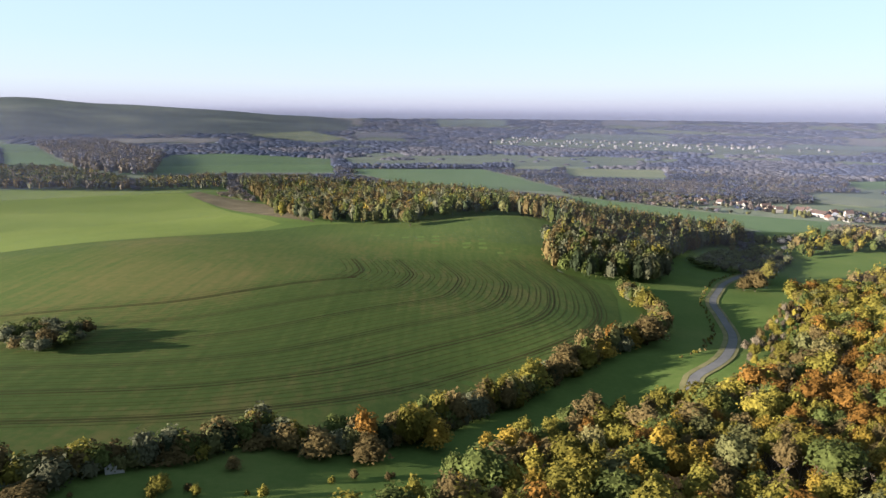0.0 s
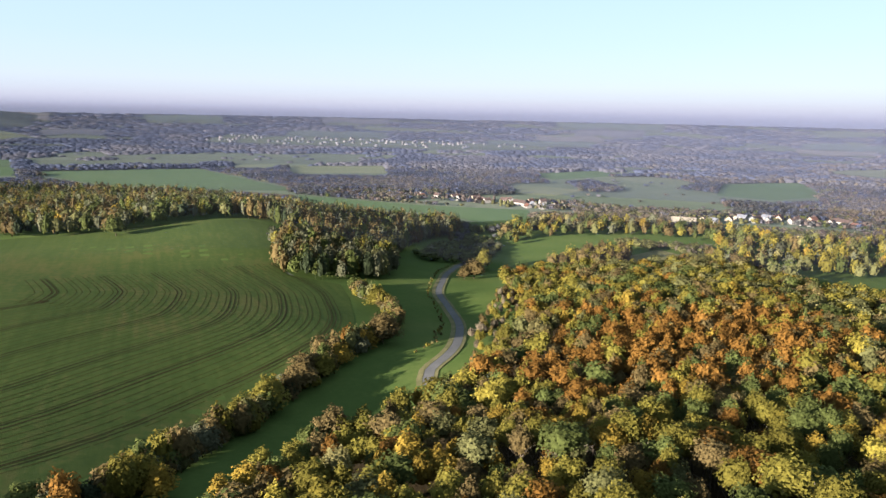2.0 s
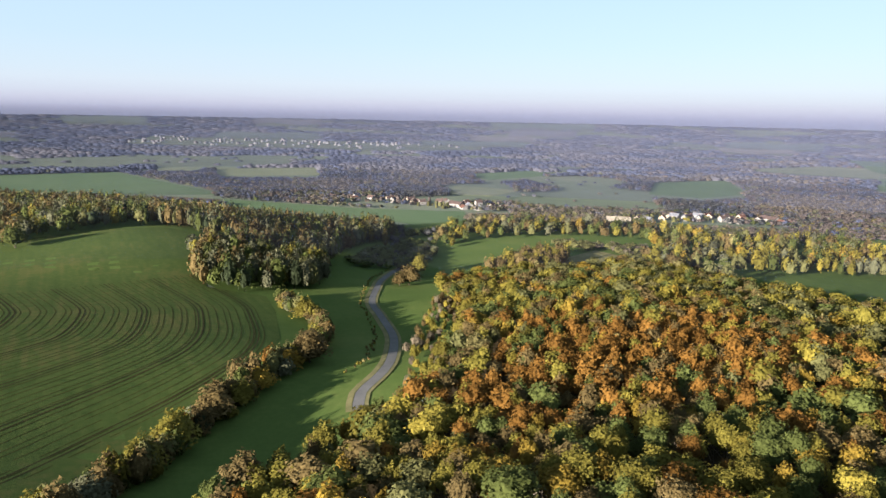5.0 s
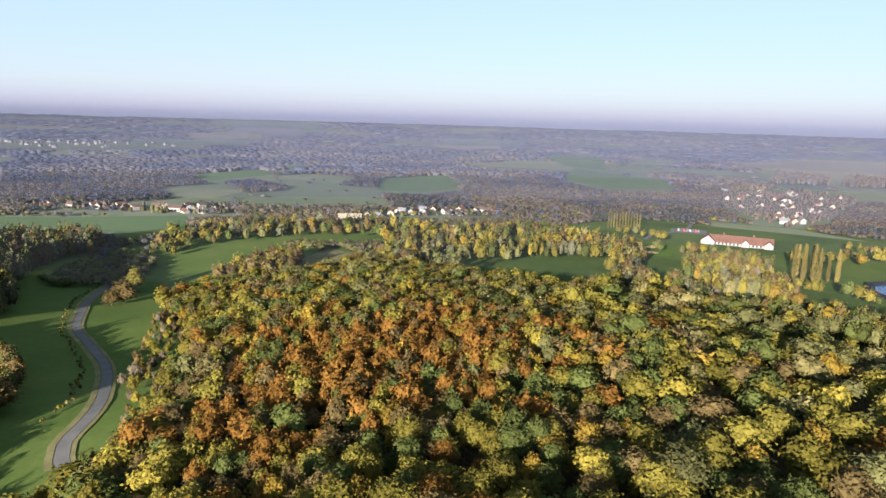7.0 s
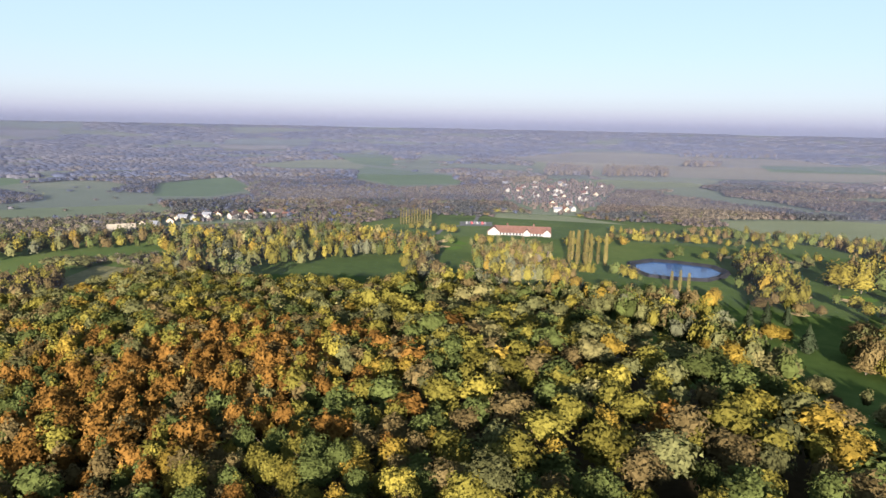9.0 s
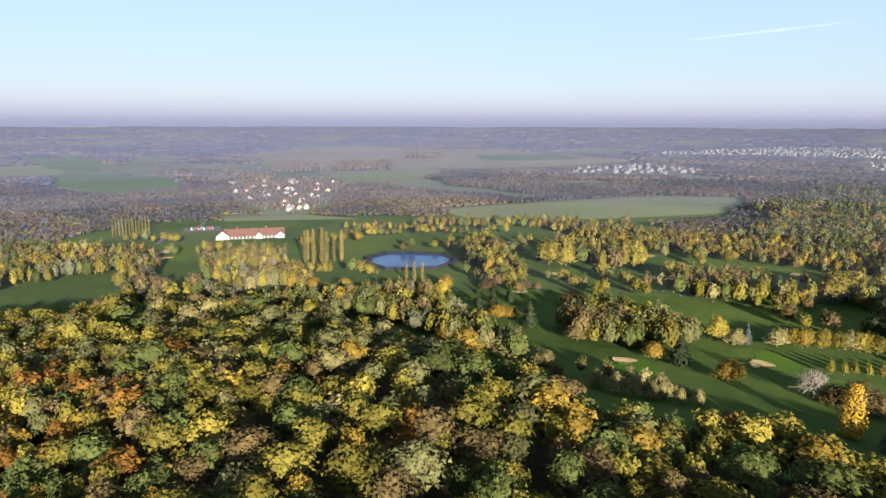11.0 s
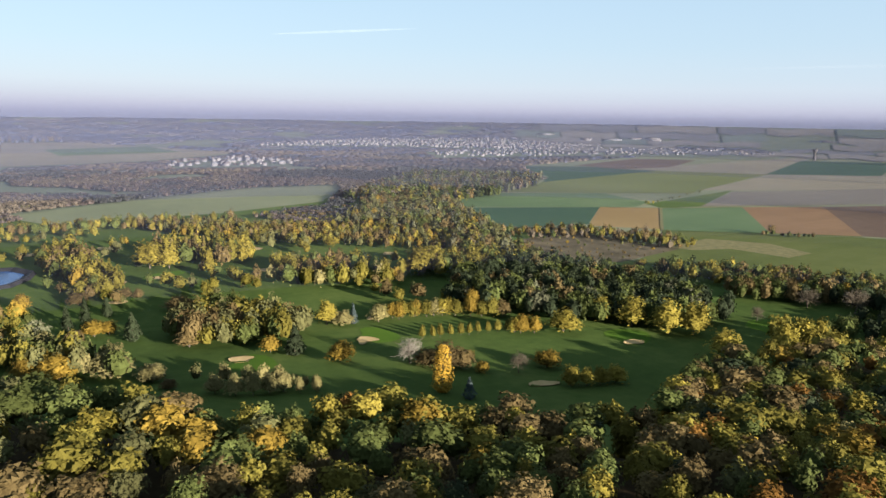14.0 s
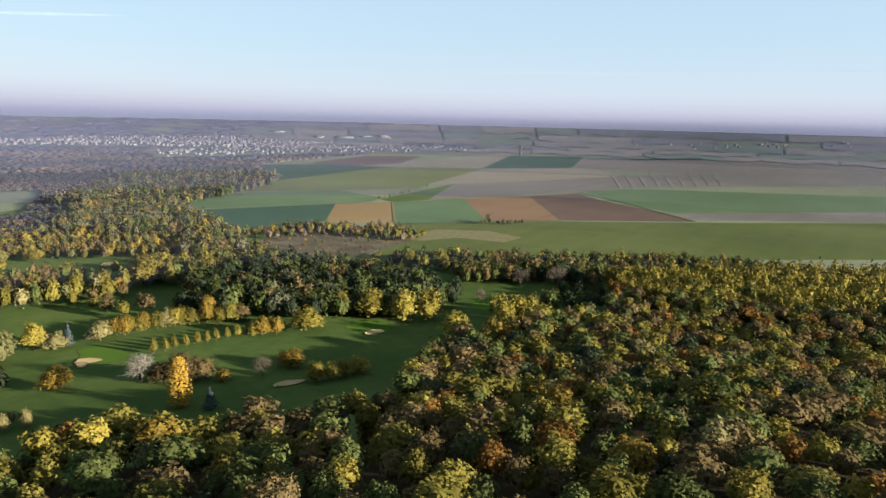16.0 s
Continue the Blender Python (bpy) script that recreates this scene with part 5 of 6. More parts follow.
VILLAGES = [
    ([(470, 520), (490, 500), (545, 500), (590, 470), (622, 440), (640, 470), (600, 520), (545, 540), (500, 545)], 26, "houses of the valley village"),
    ([(269, 800), (330, 730), (374, 650), (428, 640), (440, 668), (400, 700), (350, 765), (300, 815)], 22, "houses below the green meadow"),
    ([(1117, 364), (1150, 331), (1248, 251), (1196, 189), (886, 174), (778, 196), (830, 249), (942, 313)], 34, "houses beyond the golf course"),
]
TOWN_TREES = []
for poly, count, group in VILLAGES:
    OPEN.append(poly)
    x, y = jitter_grid(poly, 15 if count < 30 else 21)
    order = rng.permutation(len(x))
    for n, k in enumerate(order):
        if n < count:
            house(int(rng.integers(0, 5)) if n else 5, x[k], y[k], rng.choice([0.0, 0.4, 1.57, 1.9, 0.7]) + rng.normal() * 0.1, group)
        else:
            TOWN_TREES.append((x[k] + 4, y[k] + 3))
    gx, gy = jitter_grid(poly, 11)
    free = np.array([min(math.hypot(px - x[k], py - y[k]) for k in order[:count]) > 9 for px, py in zip(gx, gy)])
    TOWN_TREES += list(zip(gx[free], gy[free]))
barn = tagged(new("barn"), "long white-fronted barn with a pale roof", "barn")
barn.location, barn.rotation_euler = (466, 514, land(466, 514)), (0, 0, -0.75)
bm = bmesh.new()
walls(bm, 22, 14, 4.5, 8.0)
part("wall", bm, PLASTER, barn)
bm = bmesh.new()
gable(bm, 22, 14, 4.5, 8.0, 0.6)
part("roof", bm, CREAM, barn, "pale sheet roof")
bm = bmesh.new()
box(bm, -2.2, 2.2, -7.1, -6.95, 0, 3.8)
part("door", bm, ROOF_BROWN, barn, "brown wooden barn door")

# clubhouse: a long white range with red roof and two gabled wings
club = tagged(new("clubhouse"), "long white clubhouse with a red tiled roof", "building")
club.location, club.rotation_euler = (626, 198, land(626, 198)), (0, 0, math.atan2(-54, 14))
bm = bmesh.new()
walls(bm, 50, 11, 3.3, 8.2)
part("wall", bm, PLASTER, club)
bm = bmesh.new()
gable(bm, 50, 11, 3.3, 8.2, 0.8)
part("roof", bm, ROOF_RED, club, "red tiled roof")
for at, span, high in ((-26, 11, 8.0), (4, 6, 6.2), (22, 7, 6.4)):
    bm = bmesh.new()
    walls(bm, 14, span, 3.4, high)
    for v in bm.verts:
        v.co.x, v.co.y = at - v.co.y, v.co.x - 1.5
    bmesh.ops.recalc_face_normals(bm, faces=bm.faces[:])
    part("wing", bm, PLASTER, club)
    bm = bmesh.new()
    gable(bm, 14, span, 3.4, high, 0.6)
    for v in bm.verts:
        v.co.x, v.co.y = at - v.co.y, v.co.x - 1.5
    part("wing_roof", bm, ROOF_RED, club, "red tiled roof")
for k in range(15):
    x = -20 + k * 3.0
    bm = bmesh.new()
    box(bm, x - 0.7, x + 0.7, -5.62, -5.48, 0.4, 2.4)
    part("window", bm, GLASS, club)
for x in (-14, 10):
    bm = bmesh.new()
    box(bm, x - 0.6, x + 0.6, -0.6, 0.6, 8.0, 10.4)
    part("chimney", bm, ROOF_RED, club)
patch("car_park", "grey gravel car park by the clubhouse", "car park", [(650, 268), (676, 278), (688, 247), (661, 238)], ASPHALT, 3, wood=True)
ribbon("drive", "grey drive leading to the clubhouse", "drive", [(590, 268), (622, 274), (648, 268), (664, 262), (700, 268), (740, 280)], 4, ASPHALT, 4)
CAR_PAINTS = []
for name, c in (("white_paint", (0.16, 0.16, 0.16)), ("dark_paint", (0.03, 0.035, 0.05)), ("red_paint", (0.3, 0.03, 0.03)), ("silver_paint", (0.07, 0.072, 0.078))):
    m, t, n, p = material(name)
    p.inputs["Base Color"].default_value, p.inputs["Roughness"].default_value = (*c, 1), 0.3
    CAR_PAINTS.append((m, name.split("_")[0]))
TYRE, _, _, tp = material("tyre")
tp.inputs["Base Color"].default_value = (0.02, 0.02, 0.02, 1)
for k in range(16):
    paint, word = CAR_PAINTS[k % 4]
    car = tagged(new("car"), word + " car parked on gravel", "car", "parked cars")
    x, y = 666 + (k % 8 - 3.5) * 0.9 + (k // 8) * 7.5, 257 - (k % 8 - 3.5) * 2.45 + (k // 8) * 2.5 + 0.3 * math.sin(k * 2.7)
    car.location, car.rotation_euler = (x, y, land(x, y) + 0.42), (0, 0, 0.33 + 0.05 * math.sin(k * 1.9))
    bm = bmesh.new()
    box(bm, -2.1, 2.1, -0.85, 0.85, 0.3, 0.85)
    v = box(bm, -1.2, 1.4, -0.75, 0.75, 0.85, 1.45)
    for q in v[4:]:
        q.co.x *= 0.75
    bmesh.ops.bevel(bm, geom=bm.edges[:], offset=0.08, segments=1, affect="EDGES")
    part("body", bm, paint, car)
    for wx in (-1.3, 1.3):
        for wy in (-0.8, 0.8):
            bm = bmesh.new()
            bmesh.ops.create_cone(bm, cap_ends=True, segments=10, radius1=0.33, radius2=0.33, depth=0.2, matrix=pose(wx, wy, 0.33, 90, 0, 0))
            part("wheel", bm, TYRE, car)

# small shed in the field hedge
shed = tagged(new("shed"), "small pale metal-roofed shed half hidden in a hedge", "shed")
shed.location, shed.rotation_euler, shed.scale = (-62, 118, land(-62, 118)), (0, 0, 0.5), (0.75, 0.75, 0.75)
bm = bmesh.new()
box(bm, -2.2, 2.2, -1.5, 1.5, -0.3, 2.1)
part("wall", bm, CONCRETE, shed)
bm = bmesh.new()
v = box(bm, -2.2, 2.2, -1.4, 1.4, 2.1, 2.25)
part("roof", bm, CONCRETE, shed, "pale corrugated metal roof")

# water tower: flared concrete shaft with a tank
TOWER = land_material("weathered_concrete", (0.045, 0.042, 0.040), (0.062, 0.058, 0.054), (0.080, 0.075, 0.070), 0.1, 0.8)
tower = tagged(new("water_tower"), "weathered grey-brown concrete water tower on farmland", "water tower")
tower.location = (1025, -1791, 0)
for name, rings in (("shaft", ((0, 4.2), (4, 3.4), (12, 3.0), (21, 3.4))), ("tank", ((21, 3.4), (24, 5.6), (29, 6.0), (30, 5.6), (30.6, 0.1)))):
    bm = bmesh.new()
    made = [[bm.verts.new((math.cos(k * math.pi / 10) * q, math.sin(k * math.pi / 10) * q, z)) for k in range(20)] for z, q in rings]
    for low, high in zip(made, made[1:]):
        for k in range(20):
            bm.faces.new((low[k], low[(k + 1) % 20], high[(k + 1) % 20], high[k]))
    part(name, bm, TOWER, tower)

TOWN_WALL = land_material("far_pale_walls", (0.088, 0.088, 0.096), (0.118, 0.117, 0.122), (0.150, 0.147, 0.148), 0.05, 0.3)
TOWN_ROOF = land_material("far_roofs", (0.05, 0.045, 0.05), (0.07, 0.06, 0.064), (0.095, 0.078, 0.078), 0.05, 0.3)
# ---- far towns, as one mass of small buildings each ----
def town(label, poly, step, size, tall, fill):
    x, y = jitter_grid(poly, step)
    OPEN.append(poly)
    use = rng.random(len(x)) < fill
    x, y = x[use], y[use]
    m = len(x)
    a, b, c = rng.uniform(*size, m) / 2, rng.uniform(*size, m) / 2 * 0.7, rng.uniform(*tall, m)
    turn = rng.choice([0.2, 0.9, 1.77, 2.5], m)
    shape = np.array([(-1, -1, 0), (1, -1, 0), (1, 1, 0), (-1, 1, 0), (-1, -1, 1), (1, -1, 1), (1, 1, 1), (-1, 1, 1), (-1.06, 0, 1.55), (1.06, 0, 1.55)], float)
    v = shape[None] * np.stack([a, b, c], -1)[:, None]
    co, si = np.cos(turn)[:, None], np.sin(turn)[:, None]
    v = np.stack([v[..., 0] * co - v[..., 1] * si + x[:, None], v[..., 0] * si + v[..., 1] * co + y[:, None], v[..., 2] + land(x, y)[:, None]], -1)
    tri = np.array([(0, 1, 5), (0, 5, 4), (1, 2, 6), (1, 6, 5), (2, 3, 7), (2, 7, 6), (3, 0, 4), (3, 4, 7), (4, 5, 9), (4, 9, 8), (6, 7, 8), (6, 8, 9), (5, 6, 9), (7, 4, 8)])
    faces = (np.arange(m) * 10)[:, None, None] + tri[None]
    wall_i, roof_i = rng.integers(0, 2, m), rng.integers(2, 5, m)
    index = np.where(np.arange(14)[None] < 8, wall_i[:, None], np.where(np.arange(14)[None] < 12, roof_i[:, None], wall_i[:, None]))
    me = mesh_from("town", v.reshape(-1, 3), faces.reshape(-1, 3), [TOWN_WALL, TOWN_WALL, TOWN_ROOF, TOWN_ROOF, SLATE], index.ravel())
    for q in range(len(x)):
        if rng.random() < 0.9:
            TOWN_TREES.append((x[q] + step * 0.5, y[q] + step * 0.4))
    return tagged(new("town", me), label, "town", kind="stuff")


town("distant pale town of small houses on a rise", [(2240, -634), (1997, -1130), (1700, -1420), (1900, -1900), (2500, -1900), (2700, -1300)], 21, (7, 13), (2.4, 4.6), 0.42)
town("far suburb of pale houses behind farmland", [(1478, -883), (1420, -1400), (1196, -1946), (1500, -2050), (1800, -1650), (1720, -1000)], 23, (7, 12), (2.2, 4.2), 0.3)
town("scattered village in the wooded valley", [(130, 2318), (792, 1819), (1188, 1810), (1119, 2170), (276, 2959)], 32, (7, 12), (3.5, 5), 0.16)
town("small pale village beyond the woods", [(1392, -220), (1340, -462), (1480, -520), (1620, -433), (1560, -300)], 22, (8, 14), (3.5, 5.5), 0.4)
town("distant houses along the horizon", [(879, -2837), (500, -3300), (163, -3696), (300, -3900), (1200, -3000)], 50, (9, 18), (4, 6), 0.2)
town("white warehouses on the edge of the far town", [(2300, -2000), (1900, -2300), (2200, -2600), (2700, -2300)], 110, (40, 91), (4, 6), 0.4)

# ---- far fields of the open plain ----
def far_field(label, a0, a1, r0, r1, mat):
    """A field in the distance, laid on the plain between two bearings (degrees) and two distances."""
    u, w = np.meshgrid(np.radians(np.linspace(a0, a1, 7)), np.linspace(r0, r1, 7), indexing="ij")
    w = w * (1 + 0.03 * np.sin(u * 90 + r0))
    x, y = np.sin(u) * w, np.cos(u) * w
    k = np.arange(49).reshape(7, 7)
    faces = np.stack([k[:-1, :-1], k[:-1, 1:], k[1:, 1:], k[1:, :-1]], -1).reshape(-1, 4)
    v = np.stack([x, y, land(x, y) + 0.8 + w * 0.0006], -1).reshape(-1, 3)
    OPEN.append([(np.sin(radians(a)) * q, np.cos(radians(a)) * q) for a, q in ((a0, r0), (a0, r1), (a1, r1), (a1, r0))])
    return tagged(new("field", mesh_from("field", v, faces[:, ::-1], [mat])), label, "field", kind="structure")


plan = random.Random(21)
# field colours with the pale blue of distance haze mixed in
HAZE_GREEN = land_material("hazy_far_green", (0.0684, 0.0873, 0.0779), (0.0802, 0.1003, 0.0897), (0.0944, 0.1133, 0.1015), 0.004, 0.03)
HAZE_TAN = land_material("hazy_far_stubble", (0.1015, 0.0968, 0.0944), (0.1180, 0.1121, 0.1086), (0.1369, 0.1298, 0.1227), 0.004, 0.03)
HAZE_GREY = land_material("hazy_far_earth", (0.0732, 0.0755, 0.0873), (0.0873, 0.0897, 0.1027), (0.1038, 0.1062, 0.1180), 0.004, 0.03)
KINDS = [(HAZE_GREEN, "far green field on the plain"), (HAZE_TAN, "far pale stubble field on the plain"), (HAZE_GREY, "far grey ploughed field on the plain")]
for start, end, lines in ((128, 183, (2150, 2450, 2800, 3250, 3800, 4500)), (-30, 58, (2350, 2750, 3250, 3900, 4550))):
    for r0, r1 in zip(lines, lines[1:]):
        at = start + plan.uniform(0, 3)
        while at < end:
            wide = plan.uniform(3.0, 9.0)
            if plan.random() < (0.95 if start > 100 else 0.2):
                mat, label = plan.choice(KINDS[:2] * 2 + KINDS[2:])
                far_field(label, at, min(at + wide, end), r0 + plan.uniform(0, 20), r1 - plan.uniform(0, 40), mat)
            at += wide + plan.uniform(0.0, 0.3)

# ---- woods of the wide valley ----
def domes(name, label, x, y, wide, tall, hue, category="woodland"):
    """Far trees as rounded, uneven domes in one mesh."""
    sides, m = 5, len(x)
    ang = rng.uniform(0, 2 * np.pi, m)[:, None] + np.arange(sides) * 2 * np.pi / sides + rng.uniform(-0.25, 0.25, (m, sides))
    rings = []
    for rad, z in ((1.0, 0.0), (0.70, 0.72)):
        r = rad * rng.uniform(0.6, 1.25, (m, sides)) * np.asarray(wide)[:, None] / 2
        h = (z + rng.uniform(-0.2, 0.2, (m, sides))) * np.asarray(tall)[:, None]
        rings.append(np.stack([np.cos(ang) * r, np.sin(ang) * r, h], -1))
    top = np.stack([rng.uniform(-0.15, 0.15, m) * wide, rng.uniform(-0.15, 0.15, m) * wide, np.asarray(tall) * 1.0], -1)[:, None]
    v = np.concatenate([rings[0], rings[1], top], 1) + np.stack([x, y, land(x, y)], -1)[:, None]
    k, q = np.arange(sides), (np.arange(sides) + 1) % sides
    tri = np.concatenate([np.stack(t, -1) for t in ((k, q, q + sides), (k, q + sides, k + sides), (k + sides, q + sides, 0 * k + 2 * sides))])
    n = 2 * sides + 1
    faces = (np.arange(m) * n)[:, None, None] + tri[None]
    hues = sorted(set(hue))
    me = mesh_from(name, v.reshape(-1, 3), faces.reshape(-1, 3), [LEAF[h] for h in hues], np.repeat([hues.index(h) for h in hue], len(tri)), np.repeat(rng.random(m), n), smooth=True)
    return tagged(new(name, me), label, category, kind="stuff")


def far_woods():
    xs, ys, wide, tall, hues = [], [], [], [], []
    d = 470.0
    while d < 4700:
        s = max(6.6, d / (135 if d < 2400 else 95))
        m = int(math.radians(224) * d / s)
        a = radians(-42) + (np.arange(m) + rng.uniform(-0.45, 0.45, m)) / m * math.radians(224)
        r = d + rng.uniform(-0.45, 0.45, m) * s
        x, y = np.sin(a) * r, np.cos(a) * r
        h = (6.4 if d < 1300 else 4.2) + 1.6 * blot(x, y, 60, 9.4) + rng.uniform(-1.2, 1.6, len(x))
        thick = blot(x, y, 430, 3.1) + 0.45 * blot(x, y, 110, 1.7)
        keep = thick > -0.24
        lone = ~keep & (rng.random(len(x)) < 0.012)
        keep |= lone
        h = np.where(lone, h * 0.7, h)
        plain = (y < -0.9 * x - 900) & (d > 1500)       # open plain in the south: only a few copses
        keep &= ~plain | (blot(x, y, 240, 7.7) > 0.5)
        k = 1 + h / (98 - h)         # the ground that a tree hides from the air stays free of fields
        for poly in OPEN + [FOREST, GOLF]:
            keep &= ~inside(poly, x, y) & ~inside(poly, 30 + (x - 30) * k, 25 + (y - 25) * k)
        x, y, h = x[keep], y[keep], h[keep]
        xs.append(x), ys.append(y), tall.append(h)
        wide.append(rng.uniform(1.3, 2.1, len(x)) * s)
        # with distance the haze-tinted leaf colours take over
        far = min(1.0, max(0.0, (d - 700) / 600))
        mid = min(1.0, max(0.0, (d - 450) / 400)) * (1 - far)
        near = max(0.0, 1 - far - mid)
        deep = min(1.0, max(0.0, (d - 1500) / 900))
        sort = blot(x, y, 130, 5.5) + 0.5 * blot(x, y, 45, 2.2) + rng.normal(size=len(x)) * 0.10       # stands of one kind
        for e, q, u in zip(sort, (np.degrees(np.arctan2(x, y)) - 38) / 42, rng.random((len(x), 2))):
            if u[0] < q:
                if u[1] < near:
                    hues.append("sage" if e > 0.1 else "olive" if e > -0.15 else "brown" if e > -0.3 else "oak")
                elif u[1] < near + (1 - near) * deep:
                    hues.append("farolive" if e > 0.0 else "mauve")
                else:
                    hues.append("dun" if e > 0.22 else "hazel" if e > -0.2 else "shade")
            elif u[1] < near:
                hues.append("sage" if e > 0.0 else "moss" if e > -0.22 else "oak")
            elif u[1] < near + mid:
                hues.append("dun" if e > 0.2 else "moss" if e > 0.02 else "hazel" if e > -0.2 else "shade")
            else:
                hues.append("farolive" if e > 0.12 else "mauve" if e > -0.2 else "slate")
        d += s * 0.92
    return np.concatenate(xs), np.concatenate(ys), np.concatenate(wide), np.concatenate(tall), hues


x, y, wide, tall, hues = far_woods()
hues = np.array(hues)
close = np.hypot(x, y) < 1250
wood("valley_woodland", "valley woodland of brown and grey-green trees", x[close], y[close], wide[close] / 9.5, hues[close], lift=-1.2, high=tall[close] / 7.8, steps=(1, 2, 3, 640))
domes("far_woodland", "wide valley woodland with distance haze in its leaf colours", x[~close], y[~close], wide[~close], tall[~close], hues[~close])
tx, ty = np.array(TOWN_TREES).T
d = np.hypot(tx, ty)
use = rng.random(len(tx)) < np.where(d < 1300, 0.9, 0.6)
tx, ty, d = tx[use], ty[use], d[use]
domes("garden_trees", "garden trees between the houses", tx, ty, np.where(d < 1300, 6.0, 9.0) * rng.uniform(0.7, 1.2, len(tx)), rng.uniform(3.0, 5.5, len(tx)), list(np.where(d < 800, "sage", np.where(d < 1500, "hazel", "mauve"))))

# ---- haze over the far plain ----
# horizon haze painted as a glowing gradient on a distant ring, clear towards the top
HAZE, ht, hn, hp = material("glowing_haze")
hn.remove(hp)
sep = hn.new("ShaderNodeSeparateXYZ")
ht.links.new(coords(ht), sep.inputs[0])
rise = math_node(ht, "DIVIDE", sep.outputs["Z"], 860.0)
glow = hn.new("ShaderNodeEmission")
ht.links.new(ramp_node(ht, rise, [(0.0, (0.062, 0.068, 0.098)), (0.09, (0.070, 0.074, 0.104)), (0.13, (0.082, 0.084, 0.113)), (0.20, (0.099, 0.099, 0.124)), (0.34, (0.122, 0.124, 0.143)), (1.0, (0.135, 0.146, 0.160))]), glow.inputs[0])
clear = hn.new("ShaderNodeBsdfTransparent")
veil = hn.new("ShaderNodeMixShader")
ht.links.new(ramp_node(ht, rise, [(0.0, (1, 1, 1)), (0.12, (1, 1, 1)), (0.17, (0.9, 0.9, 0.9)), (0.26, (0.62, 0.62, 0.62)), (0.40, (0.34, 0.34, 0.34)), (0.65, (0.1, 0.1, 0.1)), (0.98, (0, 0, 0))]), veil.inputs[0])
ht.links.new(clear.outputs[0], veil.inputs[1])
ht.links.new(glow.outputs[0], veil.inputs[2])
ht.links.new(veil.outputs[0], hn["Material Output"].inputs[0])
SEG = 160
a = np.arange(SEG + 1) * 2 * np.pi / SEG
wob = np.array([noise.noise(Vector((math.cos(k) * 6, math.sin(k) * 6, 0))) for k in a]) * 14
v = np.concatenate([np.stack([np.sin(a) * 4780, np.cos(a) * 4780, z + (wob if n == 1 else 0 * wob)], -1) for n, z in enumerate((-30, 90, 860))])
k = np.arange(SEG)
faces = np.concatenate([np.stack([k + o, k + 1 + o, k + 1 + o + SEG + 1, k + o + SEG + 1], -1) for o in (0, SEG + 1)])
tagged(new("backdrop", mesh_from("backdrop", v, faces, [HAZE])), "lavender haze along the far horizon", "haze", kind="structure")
# see-through bluish sheets, one behind another, added to stand for distance haze
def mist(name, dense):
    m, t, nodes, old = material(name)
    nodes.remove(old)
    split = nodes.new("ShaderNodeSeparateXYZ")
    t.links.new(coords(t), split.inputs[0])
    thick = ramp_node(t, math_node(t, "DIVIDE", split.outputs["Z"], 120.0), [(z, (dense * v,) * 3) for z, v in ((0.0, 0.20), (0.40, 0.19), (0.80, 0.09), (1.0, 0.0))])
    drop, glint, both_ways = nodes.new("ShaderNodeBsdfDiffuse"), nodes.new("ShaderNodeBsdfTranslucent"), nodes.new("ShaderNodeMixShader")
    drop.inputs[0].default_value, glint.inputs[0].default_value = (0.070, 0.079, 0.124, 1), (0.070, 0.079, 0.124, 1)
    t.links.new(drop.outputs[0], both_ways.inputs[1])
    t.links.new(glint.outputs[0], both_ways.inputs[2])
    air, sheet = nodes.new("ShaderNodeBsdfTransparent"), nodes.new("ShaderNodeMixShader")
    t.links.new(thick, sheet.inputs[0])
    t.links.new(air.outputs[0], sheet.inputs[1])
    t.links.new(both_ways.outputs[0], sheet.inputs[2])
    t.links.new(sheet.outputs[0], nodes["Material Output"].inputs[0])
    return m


HAZE_SHEET, THIN_HAZE_SHEET = mist("haze_sheet", 1.0), mist("thin_haze_sheet", 0.22)
for far, air in ((430, THIN_HAZE_SHEET), (640, THIN_HAZE_SHEET), (900, HAZE_SHEET), (1350, HAZE_SHEET), (1950, HAZE_SHEET), (2700, HAZE_SHEET), (3700, HAZE_SHEET)):
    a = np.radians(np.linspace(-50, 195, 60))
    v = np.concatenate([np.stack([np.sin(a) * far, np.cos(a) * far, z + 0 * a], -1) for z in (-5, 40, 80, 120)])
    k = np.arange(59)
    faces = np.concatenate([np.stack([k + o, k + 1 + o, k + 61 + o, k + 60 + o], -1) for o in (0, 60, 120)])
    tagged(new("mist", mesh_from("mist", v, faces, [air], smooth=True)), "see-through bluish sheet added for distance haze", "mist", kind="structure")
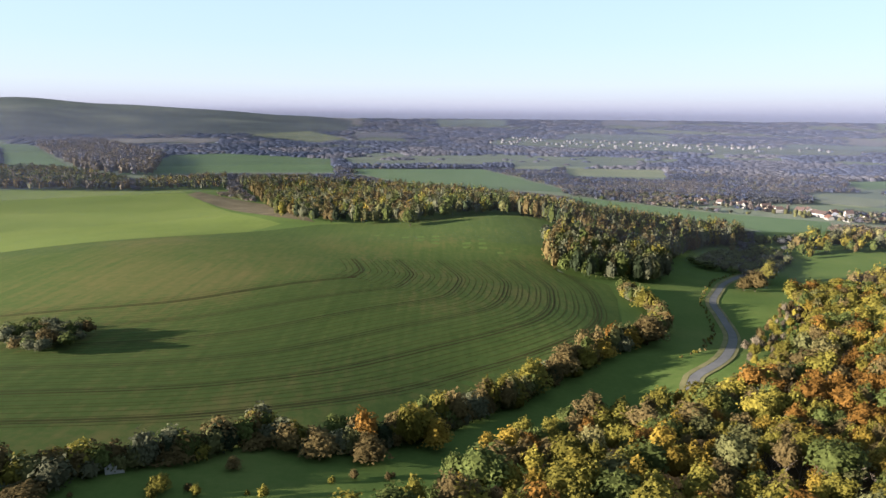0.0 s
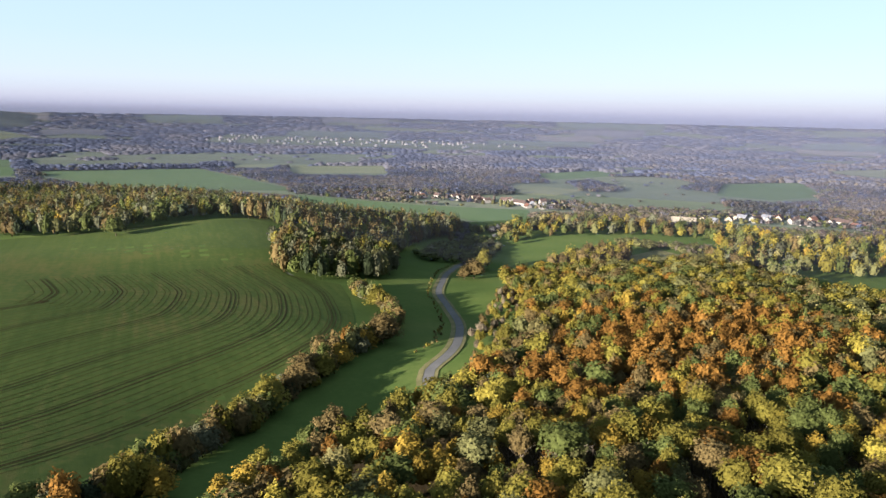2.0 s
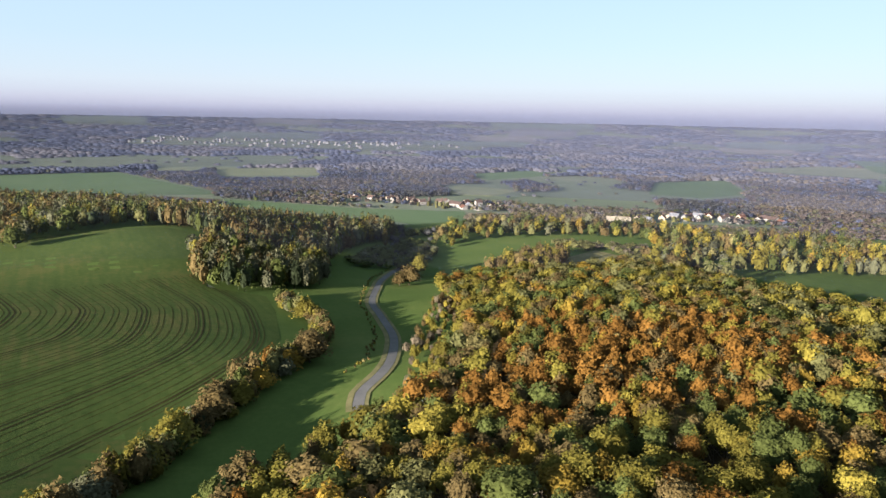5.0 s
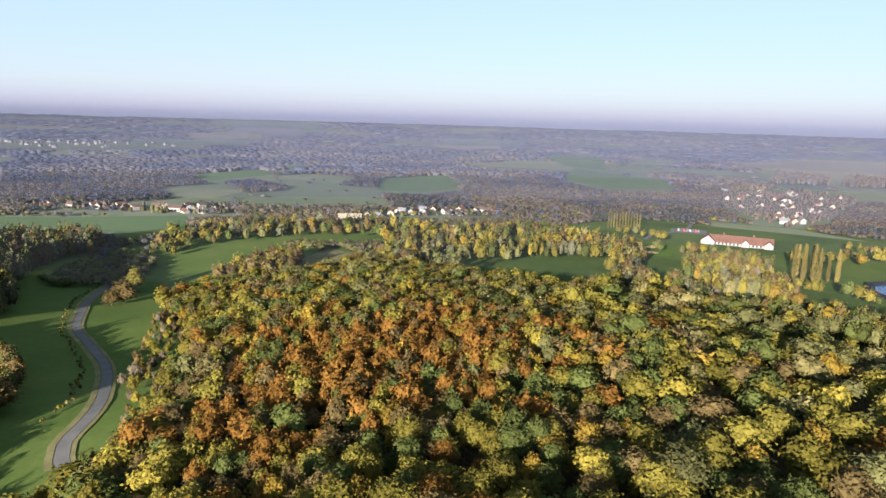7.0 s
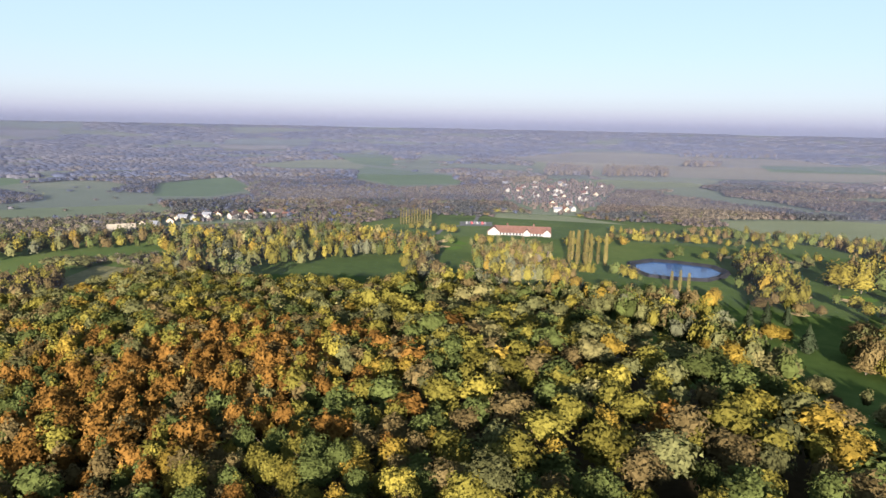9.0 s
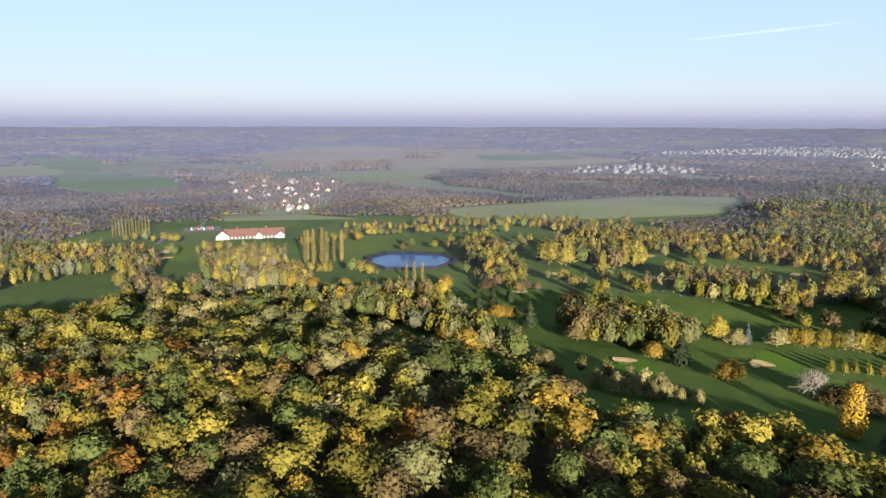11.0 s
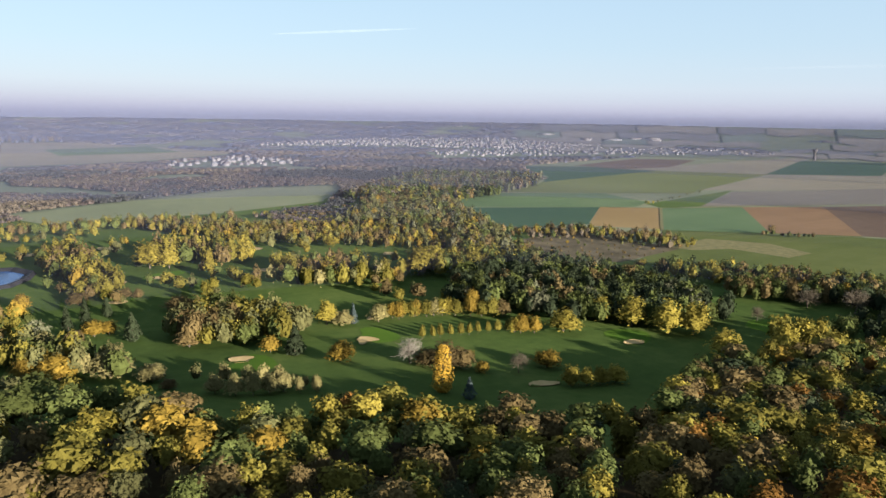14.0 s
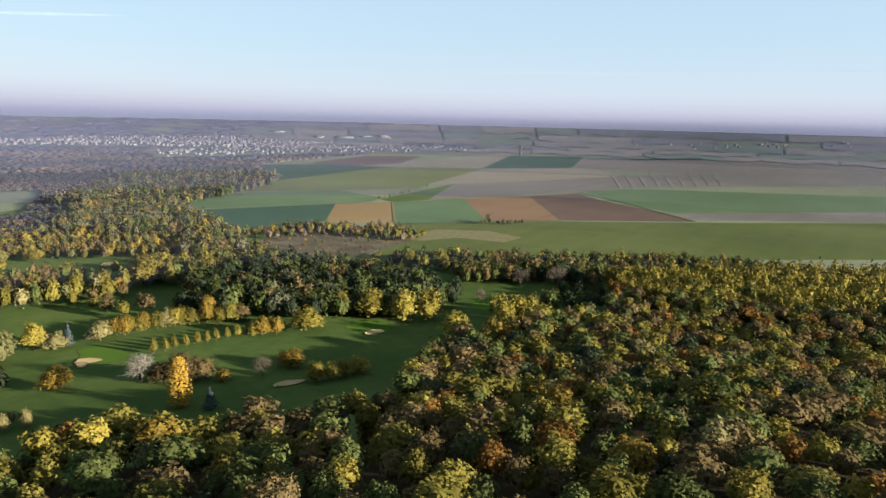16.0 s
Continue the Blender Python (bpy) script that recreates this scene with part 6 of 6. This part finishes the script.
# thin wisps of cloud over the south-east
WISP, wt2, wn2, wp2 = material("thin_cloud")
wp2.inputs["Base Color"].default_value, wp2.inputs["Roughness"].default_value = (0.8, 0.8, 0.8, 1), 1.0
fade = wn2.new("ShaderNodeBsdfTransparent")
thin = wn2.new("ShaderNodeMixShader")
wt2.links.new(math_node(wt2, "MULTIPLY", noise_node(wt2, coords(wt2), 0.02, 4), 0.045), thin.inputs[0])
wt2.links.new(fade.outputs[0], thin.inputs[1])
wt2.links.new(wp2.outputs[0], thin.inputs[2])
wt2.links.new(thin.outputs[0], wn2["Material Output"].inputs[0])
for az, el, length, tilt in ((114.2, 6.5, 600, 0.07), (153.5, 3.9, 1100, 0.0), (176, 4.1, 460, -0.02)):
    bm = bmesh.new()
    at = Vector((math.sin(radians(az)), math.cos(radians(az)), math.tan(radians(el)))) * 3000 + Vector((0, 0, 100))
    along = Vector((math.cos(radians(az)), -math.sin(radians(az)), tilt))
    rows = [[bm.verts.new(at + along * (k / 12 - 0.5) * length + Vector((0, 0, s * 5 * math.sin(math.pi * (k + 0.3) / 12.6)))) for s in (-1, 1)] for k in range(13)]
    for one, two in zip(rows, rows[1:]):
        bm.faces.new((one[0], two[0], two[1], one[1]))
    tagged(part("cloud", bm, WISP), "thin white wisp of high cloud", "cloud", kind="structure")
# the long wooded ridge to the north-west
a = np.radians(np.linspace(-75, -4, 60))
top = 122 * np.clip((-np.degrees(a) - 6) / 26, 0, 1) ** 0.8 + np.array([noise.noise(Vector((k * 14, 0, 5))) for k in a]) * 9
v = np.concatenate([np.stack([np.sin(a) * r, np.cos(a) * r, z], -1) for r, z in ((2900, -10 + 0 * a), (3500, 12 + top * 0.5), (4200, 40 + top), (4600, 40 + top * 0.9))])
m = len(a)
k = np.arange(m - 1)
faces = np.concatenate([np.stack([k + o, k + 1 + o, k + 1 + o + m, k + o + m], -1) for o in (0, m, 2 * m)])
tagged(new("hill", mesh_from("hill", v, faces, [land_material("far_hillside", (0.030, 0.036, 0.040), (0.056, 0.064, 0.062), (0.110, 0.118, 0.092), 0.0045, 0.03)], smooth=True)), "long hazy wooded ridge on the horizon", "hill", kind="structure")
